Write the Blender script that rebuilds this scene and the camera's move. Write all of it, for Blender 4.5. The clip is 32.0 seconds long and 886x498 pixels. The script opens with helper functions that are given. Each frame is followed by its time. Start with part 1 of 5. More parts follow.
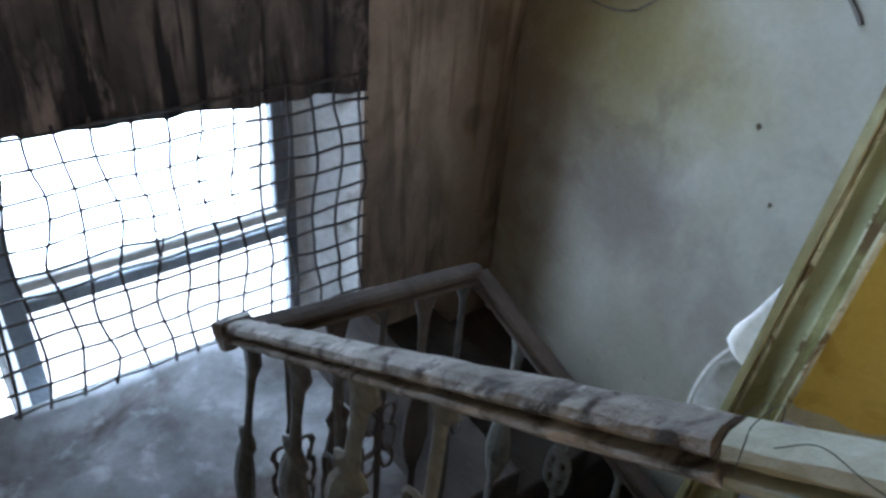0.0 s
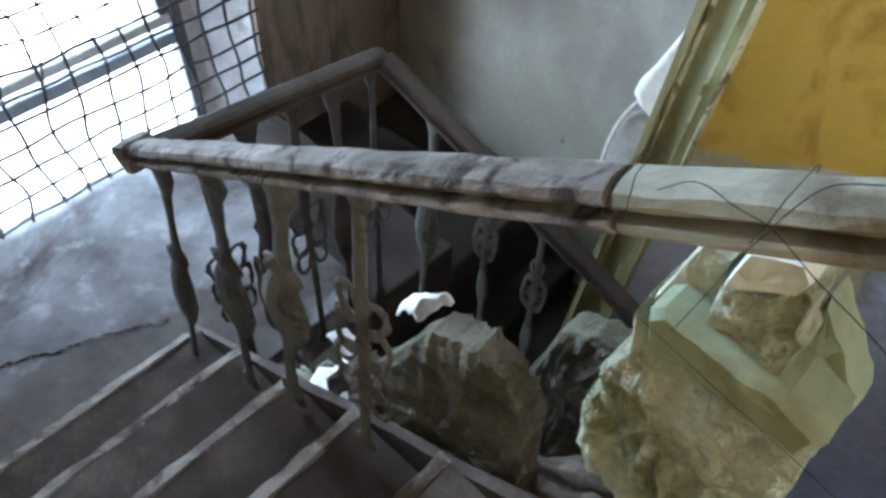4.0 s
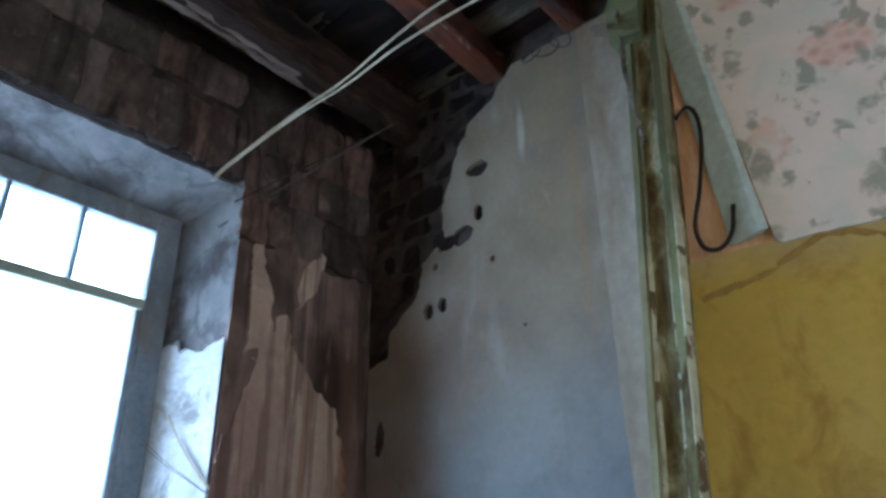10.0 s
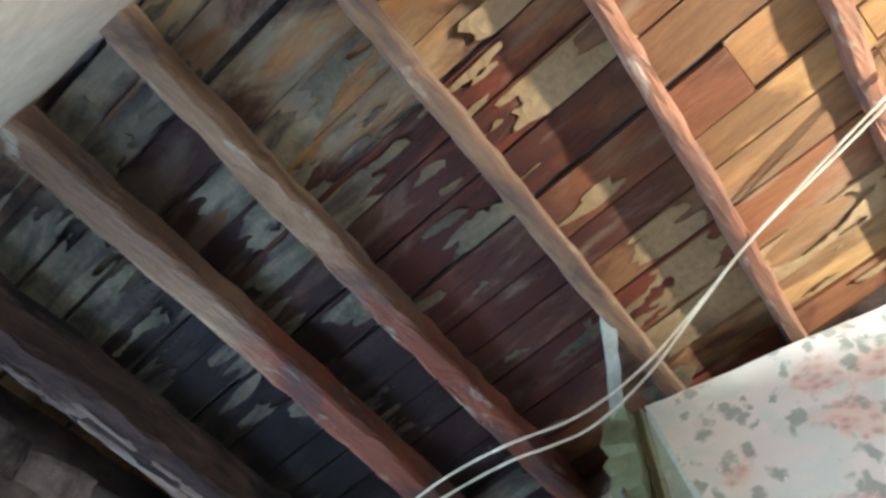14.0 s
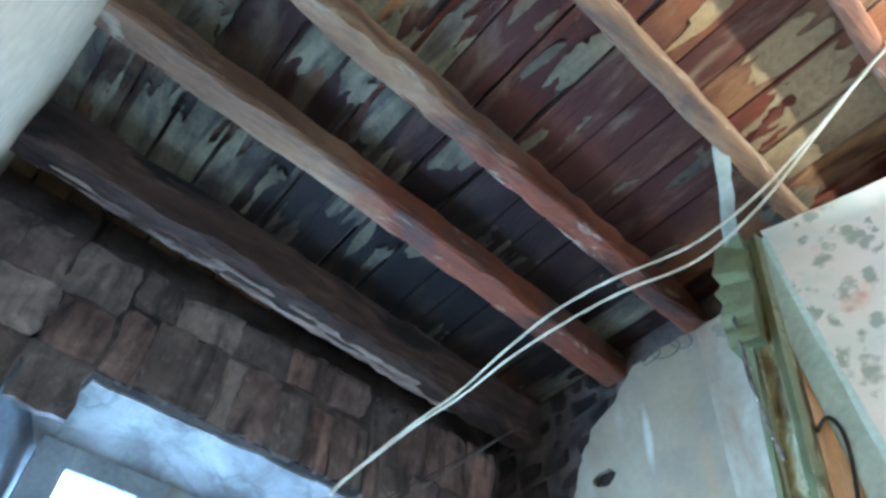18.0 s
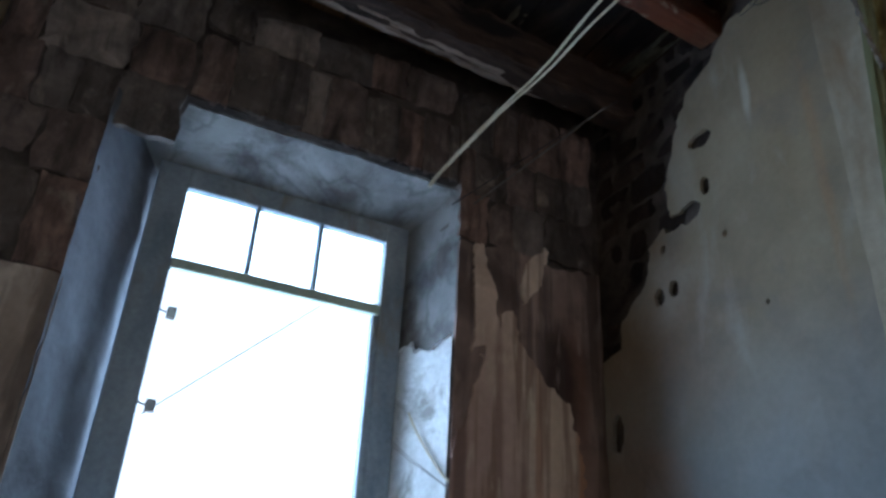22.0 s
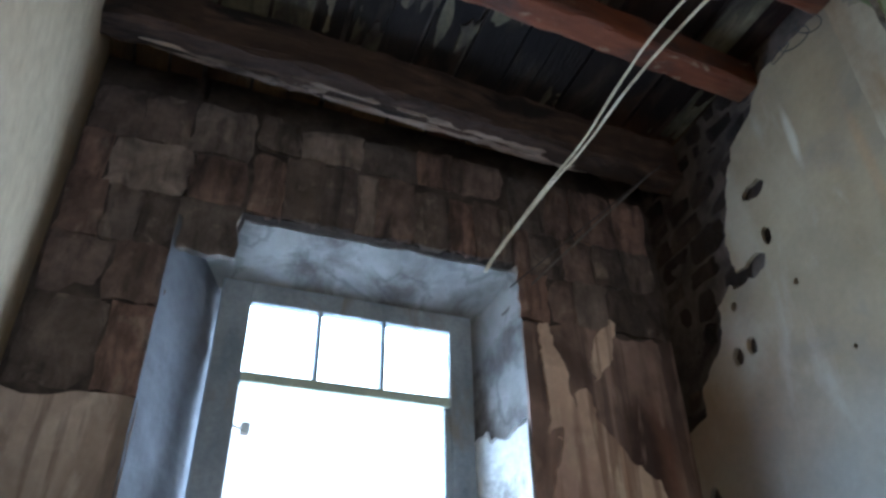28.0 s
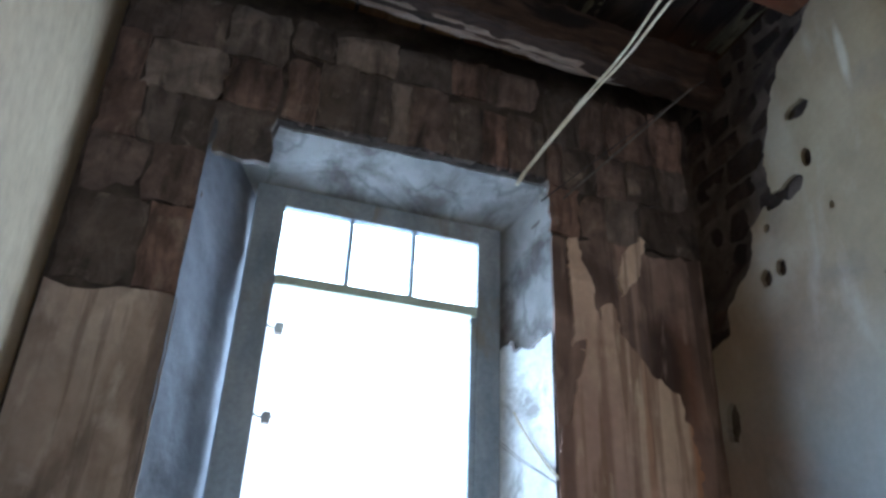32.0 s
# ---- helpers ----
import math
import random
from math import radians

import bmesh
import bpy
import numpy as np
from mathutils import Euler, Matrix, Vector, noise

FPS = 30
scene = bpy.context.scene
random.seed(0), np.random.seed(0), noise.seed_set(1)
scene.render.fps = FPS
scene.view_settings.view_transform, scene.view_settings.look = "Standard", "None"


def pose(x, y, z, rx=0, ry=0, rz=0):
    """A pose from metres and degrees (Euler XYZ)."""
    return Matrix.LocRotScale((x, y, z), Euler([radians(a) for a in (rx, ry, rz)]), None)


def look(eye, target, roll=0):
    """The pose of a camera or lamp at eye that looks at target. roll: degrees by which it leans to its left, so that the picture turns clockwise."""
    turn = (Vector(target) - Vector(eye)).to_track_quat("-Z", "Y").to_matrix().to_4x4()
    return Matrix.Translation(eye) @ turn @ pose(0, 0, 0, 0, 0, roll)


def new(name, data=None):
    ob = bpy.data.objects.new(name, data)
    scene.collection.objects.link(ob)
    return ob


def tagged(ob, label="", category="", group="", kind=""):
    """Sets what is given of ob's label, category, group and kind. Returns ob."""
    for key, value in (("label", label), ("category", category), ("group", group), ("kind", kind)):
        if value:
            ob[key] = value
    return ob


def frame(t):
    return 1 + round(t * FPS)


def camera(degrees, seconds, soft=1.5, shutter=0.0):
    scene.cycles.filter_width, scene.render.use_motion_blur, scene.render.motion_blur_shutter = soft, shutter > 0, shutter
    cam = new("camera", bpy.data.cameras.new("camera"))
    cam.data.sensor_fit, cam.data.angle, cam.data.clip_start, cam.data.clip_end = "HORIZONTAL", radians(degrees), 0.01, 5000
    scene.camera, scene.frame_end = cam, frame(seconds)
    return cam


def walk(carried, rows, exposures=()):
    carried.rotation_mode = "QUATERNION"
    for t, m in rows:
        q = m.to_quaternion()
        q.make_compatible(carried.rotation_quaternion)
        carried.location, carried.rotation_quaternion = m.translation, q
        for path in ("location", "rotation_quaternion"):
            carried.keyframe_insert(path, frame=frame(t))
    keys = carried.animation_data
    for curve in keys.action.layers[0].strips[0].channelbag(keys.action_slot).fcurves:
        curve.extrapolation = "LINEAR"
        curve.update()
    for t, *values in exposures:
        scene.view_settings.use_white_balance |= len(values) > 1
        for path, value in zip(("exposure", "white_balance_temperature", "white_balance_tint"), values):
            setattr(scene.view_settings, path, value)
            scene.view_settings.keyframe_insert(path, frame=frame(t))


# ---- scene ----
cam = camera(62.0, 32.0, soft=3.0)
PATH = [
    (0, (0.545, -0.065, 3.747), (1.614, 1.199, 2.624), 5.4),
    (0.5, (0.53, -0.07, 3.753), (1.64, 1.179, 2.653), 5.2),
    (1, (0.507, -0.094, 3.766), (1.555, 1.037, 2.492), 4.2),
    (1.5, (0.498, -0.1, 3.774), (1.521, 1.021, 2.472), 3.5),
    (2, (0.519, -0.085, 3.762), (1.522, 0.985, 2.402), 1.0),
    (2.5, (0.54, -0.07, 3.747), (1.504, 0.817, 2.236), 3.2),
    (4.5, (0.566, -0.084, 3.744), (1.564, 0.737, 2.217), 4.6),
    (5, (0.563, -0.089, 3.753), (1.613, 0.762, 2.279), 4.6),
    (5.5, (0.552, -0.107, 3.779), (1.717, 0.831, 2.452), 1.9),
    (6, (0.507, -0.111, 3.821), (1.849, 0.985, 2.822), -2.4),
    (6.5, (0.463, -0.166, 3.86), (1.929, 0.985, 3.133), -2.0),
    (7, (0.365, -0.26, 3.778), (1.91, 0.969, 3.456), 0.9),
    (7.5, (0.352, -0.291, 3.722), (1.921, 0.948, 3.805), -0.2),
    (8, (0.385, -0.332, 3.71), (1.856, 0.935, 4.189), -1.0),
    (8.5, (0.429, -0.393, 3.725), (1.839, 0.798, 4.496), -1.1),
    (9, (0.444, -0.439, 3.729), (1.793, 0.758, 4.592), -1.2),
    (9.5, (0.441, -0.439, 3.731), (1.787, 0.754, 4.607), -1.2),
    (10, (0.426, -0.444, 3.731), (1.762, 0.747, 4.625), -1.2),
    (10.5, (0.437, -0.462, 3.759), (1.735, 0.725, 4.71), -1.3),
    (11, (0.437, -0.491, 3.78), (1.684, 0.67, 4.828), -1.3),
    (11.5, (0.434, -0.505, 3.816), (1.648, 0.593, 4.965), -1.6),
    (12, (0.425, -0.467, 3.819), (1.477, 0.456, 5.247), -3.0),
    (12.5, (0.404, -0.477, 3.795), (1.348, 0.357, 5.349), -2.4),
    (13, (0.479, -0.366, 3.822), (1.319, 0.349, 5.49), -3.0),
    (13.5, (0.506, -0.341, 3.789), (1.266, 0.273, 5.534), -4.0),
    (14, (0.51, -0.388, 3.782), (1.2, 0.195, 5.566), -2.9),
    (14.5, (0.512, -0.415, 3.788), (1.205, 0.181, 5.567), -2.3),
    (16.5, (0.514, -0.505, 3.818), (1.195, 0.219, 5.554), 2.1),
    (17, (0.481, -0.506, 3.838), (1.15, 0.303, 5.541), 4.1),
    (17.5, (0.462, -0.519, 3.851), (1.184, 0.435, 5.453), 5.0),
    (18, (0.462, -0.518, 3.841), (1.216, 0.583, 5.331), 5.7),
    (18.5, (0.463, -0.513, 3.827), (1.259, 0.767, 5.142), 6.8),
    (19, (0.524, -0.513, 3.779), (1.332, 0.981, 4.835), 4.0),
    (19.5, (0.616, -0.466, 3.759), (1.422, 1.112, 4.688), 3.9),
    (20, (0.621, -0.474, 3.739), (1.418, 1.103, 4.677), 3.7),
    (20.5, (0.627, -0.464, 3.745), (1.417, 1.121, 4.674), 3.4),
    (21, (0.619, -0.463, 3.747), (1.41, 1.126, 4.669), 3.3),
    (21.5, (0.607, -0.49, 3.723), (1.394, 1.115, 4.621), 3.3),
    (22, (0.621, -0.477, 3.689), (1.412, 1.122, 4.593), 3.1),
    (22.5, (0.638, -0.488, 3.694), (1.425, 1.114, 4.594), 3.2),
    (23, (0.653, -0.488, 3.696), (1.417, 1.131, 4.586), 3.2),
    (23.5, (0.66, -0.488, 3.672), (1.419, 1.129, 4.572), 3.0),
    (24, (0.681, -0.491, 3.658), (1.404, 1.075, 4.672), 2.8),
    (24.5, (0.672, -0.477, 3.635), (1.38, 1.044, 4.723), 2.6),
    (26.5, (0.665, -0.416, 3.632), (1.402, 1.121, 4.677), 1.4),
    (27, (0.653, -0.438, 3.64), (1.316, 1.157, 4.648), 1.3),
    (27.5, (0.648, -0.445, 3.649), (1.286, 1.145, 4.681), 0.9),
    (28, (0.645, -0.454, 3.657), (1.23, 1.093, 4.782), -1.0),
    (28.5, (0.642, -0.452, 3.657), (1.227, 1.093, 4.784), -1.8),
    (29, (0.64, -0.459, 3.665), (1.223, 1.094, 4.783), -1.9),
    (29.5, (0.643, -0.465, 3.669), (1.228, 1.101, 4.767), -1.7),
    (30, (0.647, -0.462, 3.655), (1.237, 1.097, 4.76), -1.6),
    (30.5, (0.67, -0.475, 3.644), (1.259, 1.116, 4.705), -1.7),
    (31, (0.654, -0.477, 3.648), (1.264, 1.161, 4.619), -1.8),
    (31.5, (0.635, -0.469, 3.654), (1.201, 1.226, 4.552), 1.2),
    (32, (0.647, -0.483, 3.646), (1.191, 1.21, 4.561), 2.4),
]
EXPOSURES = [(0, 0.22, 5620, 10), (1, -0.25, 5780, 11), (2, -0.25, 5780, 11), (5, 1.25, 5780, 9), (6, 0.7, 5650, 9), (7, 1.15, 5400, 8), (7.6, 0.7, 5200, 9), (8, 0.1, 5230, 9), (9, -0.2, 4930, 8), (10, -0.05, 4930, 8), (11, 0.15, 4900, 8), (12, 0.55, 5250, 11), (13, 1.15, 5200, 12), (14, 1.0, 4800, 6), (17, 1.05, 4450, 5), (18, 1.45, 4300, -2), (18.5, 1.45, 4700, 5), (19, 1.5, 5200, 9), (20, 0.2, 5030, 8), (22, -0.7, 5060, 7), (23, -0.75, 5060, 7), (24, -1.05, 5060, 7), (24.5, -0.85, 5060, 7), (27, 0.15, 5050, 8), (28, 0.1, 5300, 8), (29, 0.7, 5250, 8), (31, 0.7, 5150, 8), (32, 0.12, 5300, 8)]
walk(cam, [(t, look(eye, target, roll)) for t, eye, target, roll in PATH], exposures=EXPOSURES)

# ---- light ----
world = bpy.data.worlds.new("world")
scene.world = world
world.use_nodes = True
wn, wl = world.node_tree.nodes, world.node_tree.links
sky = wn.new("ShaderNodeTexSky")
sky.sky_type, sky.sun_disc = 'NISHITA', False
sky.sun_elevation, sky.sun_rotation = radians(40), radians(200)
wl.new(sky.outputs[0], wn["Background"].inputs[0])
wn["Background"].inputs[1].default_value = 0.1


def lamp(name, m, sx, sy, power, col, spread=180):
    d = bpy.data.lights.new(name, 'AREA')
    d.shape, d.size, d.size_y, d.energy, d.color, d.spread = 'RECTANGLE', sx, sy, power, col, radians(spread)
    o = new(name, d)
    o.matrix_world = m
    return o


COOL, WARM = (0.72, 0.86, 1.0), (1.0, 0.80, 0.54)
lamp("upper_window_light", look((1.35, 2.98, 4.75), (1.55, 0.0, 4.2)), 1.1, 1.6, 95, COOL)
lamp("lower_window_light", look((1.30, 2.98, 1.80), (1.55, 0.0, 1.7)), 1.1, 1.5, 85, COOL)
lamp("back_window_light", look((1.95, -6.2, 3.82), (1.95, 0.0, 6.5)), 0.22, 0.22, 1350, WARM)
# added fill from behind the camera, set in an assumed doorway
lamp("back_fill_light", look((0.95, -3.97, 3.9), (1.5, 0.5, 3.9)), 0.9, 1.9, 43, (1.0, 0.97, 0.92))

# ---- materials ----


class Nodes:
    def __init__(self, name):
        self.m = bpy.data.materials.new(name)
        self.m.use_nodes = True
        self.t = self.m.node_tree
        self.b = self.t.nodes["Principled BSDF"]
        self.co = self.t.nodes.new("ShaderNodeTexCoord").outputs["Object"]

    def put(self, kind, **io):
        n = self.t.nodes.new(kind)
        for k, v in io.items():
            n.inputs[k.replace("_", " ")].default_value = v
        return n

    def link(self, a, b):
        self.t.links.new(a, b)

    def noise(self, scale, detail=6.0, rough=0.6, stretch=None, distort=0.0):
        n = self.put("ShaderNodeTexNoise", Scale=scale, Detail=detail, Roughness=rough, Distortion=distort)
        src = self.co
        if stretch:
            mp = self.put("ShaderNodeMapping", Scale=stretch)
            self.link(src, mp.inputs[0])
            src = mp.outputs[0]
        self.link(src, n.inputs["Vector"])
        return n.outputs["Fac"]

    def ramp(self, fac, stops):
        r = self.t.nodes.new("ShaderNodeValToRGB")
        e = r.color_ramp.elements
        while len(e) < len(stops):
            e.new(0.5)
        for el, (p, c) in zip(e, stops):
            el.position = p
            el.color = (*c, 1) if len(c) == 3 else c
        self.link(fac, r.inputs[0])
        return r.outputs[0]

    def mix(self, a, b, fac, mode='MIX'):
        n = self.t.nodes.new("ShaderNodeMix")
        n.data_type, n.blend_type = 'RGBA', mode
        for v, s in ((fac, n.inputs[0]), (a, n.inputs[6]), (b, n.inputs[7])):
            if isinstance(v, (int, float)):
                s.default_value = v
            elif isinstance(v, tuple):
                s.default_value = (*v, 1)
            else:
                self.link(v, s)
        return n.outputs[2]

    def done(self, col, rough=0.85, bump=None, strength=0.3, dist=0.02, spec=0.3):
        if isinstance(col, tuple):
            self.b.inputs["Base Color"].default_value = (*col, 1)
        else:
            self.link(col, self.b.inputs["Base Color"])
        self.b.inputs["Specular IOR Level"].default_value = spec
        if isinstance(rough, float):
            self.b.inputs["Roughness"].default_value = rough
        else:
            self.link(rough, self.b.inputs["Roughness"])
        if bump is not None:
            n = self.put("ShaderNodeBump", Strength=strength, Distance=dist)
            self.link(bump, n.inputs["Height"])
            self.link(n.outputs[0], self.b.inputs["Normal"])
        return self.m


def g(v):
    return (v, v, v)


def surf(name, stops, scale=2.0, fine=30.0, stain=None, stain_scale=1.2, stain_at=(0.5, 0.65), stretch=None, rnd=0.0, island=False, rough=0.88, bump=0.35, dist=0.02, spec=0.25, patch=None, grain=False, moss_and_shade=None):
    """Two scales of colour, an optional stain of its own shape, a variation from piece to piece, and a fine relief."""
    n = Nodes(name)
    det = 3.0 if stretch and not grain else 6.0
    col = n.ramp(n.noise(scale, det, 0.55, stretch, 0.25), stops)
    fine_fac = n.noise(fine, 5, 0.65, stretch if grain else None)
    col = n.mix(col, n.ramp(fine_fac, [(0.3, g(0.72)), (0.7, g(1.1))]), 0.7, 'MULTIPLY')
    if stain:
        col = n.mix(col, stain, n.ramp(n.noise(stain_scale, det + 1, 0.6, stretch, 0.5), [(stain_at[0], g(0)), (stain_at[1], g(1))]))
    if patch:
        col = n.mix(col, patch[0], n.ramp(n.noise(patch[1], 6, 0.6, None if not grain else stretch, 0.3), [(0.54, g(0)), (0.72, g(0.75))]))
    if moss_and_shade:
        col = n.mix(col, moss_and_shade, part_of(n, blob(n, (2.6, 0.43, 5.75), (3, 3, 1.0), 0.7, 1.2, 1.2, 5.0), 0.8))
        # post's foot painted darker, standing in for shadow below the handrail
        col = n.mix(col, (0.13, 0.12, 0.045), part_of(n, blob(n, (2.0, 0.45, 1.8), (3, 3, 0.75), 0.7, 1.2, 0.8, 5.0), 0.85))
    if rnd:
        src = n.t.nodes.new("ShaderNodeNewGeometry").outputs["Random Per Island"] if island else n.t.nodes.new("ShaderNodeObjectInfo").outputs["Random"]
        col = n.mix(col, n.ramp(src, [(0.0, g(1 - rnd)), (0.5, (1.0, 0.96, 0.92)), (1.0, g(1 + rnd))]), 1.0, 'MULTIPLY')
    return n.done(col, rough, fine_fac, bump, dist, spec)


M = {}
# right wall: limewash gone grey, blue-grey upper coat, soot and ochre damp


def blob(n, centre, radii, inner=0.55, outer=1.25, rough=1.1, scale=2.4):
    """Mask of one stain with an irregular outline."""
    mp = n.put("ShaderNodeMapping", Scale=tuple(1 / r for r in radii), Location=tuple(-c / r for c, r in zip(centre, radii)))
    n.link(n.co, mp.inputs[0])
    ln = n.t.nodes.new("ShaderNodeVectorMath")
    ln.operation = 'LENGTH'
    n.link(mp.outputs[0], ln.inputs[0])
    ad = n.t.nodes.new("ShaderNodeMath")
    ad.operation = 'MULTIPLY_ADD'
    n.link(n.noise(scale, 7, 0.6, None, 0.5), ad.inputs[0])
    ad.inputs[1].default_value = rough
    n.link(ln.outputs["Value"], ad.inputs[2])
    mr = n.put("ShaderNodeMapRange")
    for k, v in ((1, inner + rough * 0.5), (2, outer + rough * 0.5), (3, 1.0), (4, 0.0)):
        mr.inputs[k].default_value = v
    mr.interpolation_type = 'SMOOTHSTEP'
    n.link(ad.outputs[0], mr.inputs[0])
    return mr.outputs[0]


def part_of(n, mask, amount):
    return n.mix((0.0, 0.0, 0.0), mask, amount)


n = Nodes("grey_plaster")
c = n.ramp(n.noise(1.3, 5, 0.55, None, 0.5), [(0.3, (0.33, 0.32, 0.26)), (0.5, (0.42, 0.415, 0.355)), (0.7, (0.49, 0.49, 0.445))])
sep = n.t.nodes.new("ShaderNodeSeparateXYZ")
n.link(n.co, sep.inputs[0])
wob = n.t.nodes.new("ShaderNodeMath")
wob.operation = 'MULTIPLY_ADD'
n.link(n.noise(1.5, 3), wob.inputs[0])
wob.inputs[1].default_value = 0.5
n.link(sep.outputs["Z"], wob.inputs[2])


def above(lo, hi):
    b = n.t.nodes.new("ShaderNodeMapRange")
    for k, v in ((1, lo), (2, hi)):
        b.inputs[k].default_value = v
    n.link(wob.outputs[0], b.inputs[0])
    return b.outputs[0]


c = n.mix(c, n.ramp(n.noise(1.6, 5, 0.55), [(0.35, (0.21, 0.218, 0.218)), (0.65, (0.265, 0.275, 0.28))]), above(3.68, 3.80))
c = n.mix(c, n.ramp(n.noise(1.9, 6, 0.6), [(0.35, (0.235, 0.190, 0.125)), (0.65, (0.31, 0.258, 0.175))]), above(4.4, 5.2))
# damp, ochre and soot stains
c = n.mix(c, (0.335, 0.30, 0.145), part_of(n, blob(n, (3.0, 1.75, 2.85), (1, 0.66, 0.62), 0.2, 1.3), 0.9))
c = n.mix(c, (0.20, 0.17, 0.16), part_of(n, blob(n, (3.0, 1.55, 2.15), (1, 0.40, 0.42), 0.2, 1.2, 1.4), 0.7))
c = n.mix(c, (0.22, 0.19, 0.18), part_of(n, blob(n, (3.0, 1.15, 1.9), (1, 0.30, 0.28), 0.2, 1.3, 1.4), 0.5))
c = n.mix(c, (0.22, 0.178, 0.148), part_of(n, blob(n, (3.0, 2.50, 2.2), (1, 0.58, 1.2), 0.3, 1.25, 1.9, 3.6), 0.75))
# brown corner stain, its colour raised to make up for missing bounce light
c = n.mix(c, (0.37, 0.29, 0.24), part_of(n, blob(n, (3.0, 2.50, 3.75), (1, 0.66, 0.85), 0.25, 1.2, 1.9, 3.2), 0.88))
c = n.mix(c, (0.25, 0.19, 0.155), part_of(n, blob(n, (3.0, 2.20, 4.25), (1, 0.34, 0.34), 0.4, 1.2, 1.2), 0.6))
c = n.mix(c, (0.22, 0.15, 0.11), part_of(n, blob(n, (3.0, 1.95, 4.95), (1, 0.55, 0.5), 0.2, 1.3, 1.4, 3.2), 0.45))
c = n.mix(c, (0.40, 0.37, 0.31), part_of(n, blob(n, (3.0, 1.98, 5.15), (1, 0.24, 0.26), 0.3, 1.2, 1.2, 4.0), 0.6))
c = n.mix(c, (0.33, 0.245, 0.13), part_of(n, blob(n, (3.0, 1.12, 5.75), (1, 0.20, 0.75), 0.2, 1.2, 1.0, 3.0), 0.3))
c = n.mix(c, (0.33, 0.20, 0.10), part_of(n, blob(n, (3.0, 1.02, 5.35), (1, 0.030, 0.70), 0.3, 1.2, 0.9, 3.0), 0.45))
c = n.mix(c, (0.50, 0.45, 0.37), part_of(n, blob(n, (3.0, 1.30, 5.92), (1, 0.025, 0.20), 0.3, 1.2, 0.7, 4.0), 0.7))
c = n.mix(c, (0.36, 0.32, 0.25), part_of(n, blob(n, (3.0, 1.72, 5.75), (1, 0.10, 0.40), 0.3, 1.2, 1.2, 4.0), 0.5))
c = n.mix(c, (0.16, 0.14, 0.13), n.ramp(n.noise(2.1, 6, 0.6, None, 0.5), [(0.56, g(0)), (0.76, g(0.6))]))
c = n.mix(c, (0.48, 0.47, 0.43), n.ramp(n.noise(4.2, 5, 0.55, (1, 1, 0.4), 0.3), [(0.58, g(0)), (0.76, g(0.35))]))
fine = n.noise(30, 4, 0.6)
c = n.mix(c, n.ramp(fine, [(0.3, g(0.9)), (0.7, g(1.05))]), 0.7, 'MULTIPLY')
M["grey_plaster"] = n.done(c, 0.85, n.noise(5, 6, 0.55), 0.18, 0.03)

# plaster run with soot: broad vertical bands, black runs, pale flakes
def run_plaster(name, stops, run_col, flake, run_at=(0.50, 0.62), extra=(), rnd=0.0, band=(1.8, 1.8, 0.75), runs=(1.9, 1.9, 0.28), drip=0.0, chips=(2.0, 2.0, 1.1)):
    n = Nodes(name)
    c = n.ramp(n.noise(2.4, 4, 0.55, band, 0.5), stops)
    c = n.mix(c, n.ramp(n.noise(1.1, 4, 0.5), [(0.3, g(0.7)), (0.7, g(1.25))]), 0.8, 'MULTIPLY')
    c = n.mix(c, run_col, n.ramp(n.noise(4.0, 5, 0.58, runs, 0.6), [(run_at[0], g(0)), (run_at[1] + 0.05, g(0.88))]))
    c = n.mix(c, run_col, n.ramp(n.noise(1.6, 5, 0.55, None, 0.4), [(0.56, g(0)), (0.70, g(0.8))]))
    c = n.mix(c, flake, n.ramp(n.noise(4.0, 5, 0.55, chips, 0.4), [(0.55, g(0)), (0.72, g(0.7))]))
    for centre, radii, col, amount in extra:
        c = n.mix(c, col, part_of(n, blob(n, centre, radii, 0.5, 1.3, 0.7, 5.0), amount))
    if drip:
        c = n.mix(c, run_col, n.ramp(n.noise(3.0, 3, 0.5, (4.5, 4.5, 0.30), 0.15), [(0.53, g(0)), (0.60, g(drip))]))
        c = n.mix(c, flake, n.ramp(n.noise(4.0, 4, 0.55, (4.0, 4.0, 0.8), 0.2), [(0.60, g(0)), (0.68, g(drip * 0.6))]))
    if rnd:
        c = n.mix(c, n.ramp(n.t.nodes.new("ShaderNodeObjectInfo").outputs["Random"], [(0.0, g(1 - rnd)), (0.35, (1.15, 0.95, 0.86)), (0.7, (0.85, 0.87, 0.9)), (1.0, (1.3, 1.18, 1.08))]), 1.0, 'MULTIPLY')
    fine = n.noise(24, 4, 0.6)
    c = n.mix(c, n.ramp(fine, [(0.3, g(0.86)), (0.7, g(1.07))]), 0.7, 'MULTIPLY')
    return n.done(c, 0.88, n.noise(8, 5, 0.55, (1.5, 1.5, 0.7)), 0.3, 0.02)


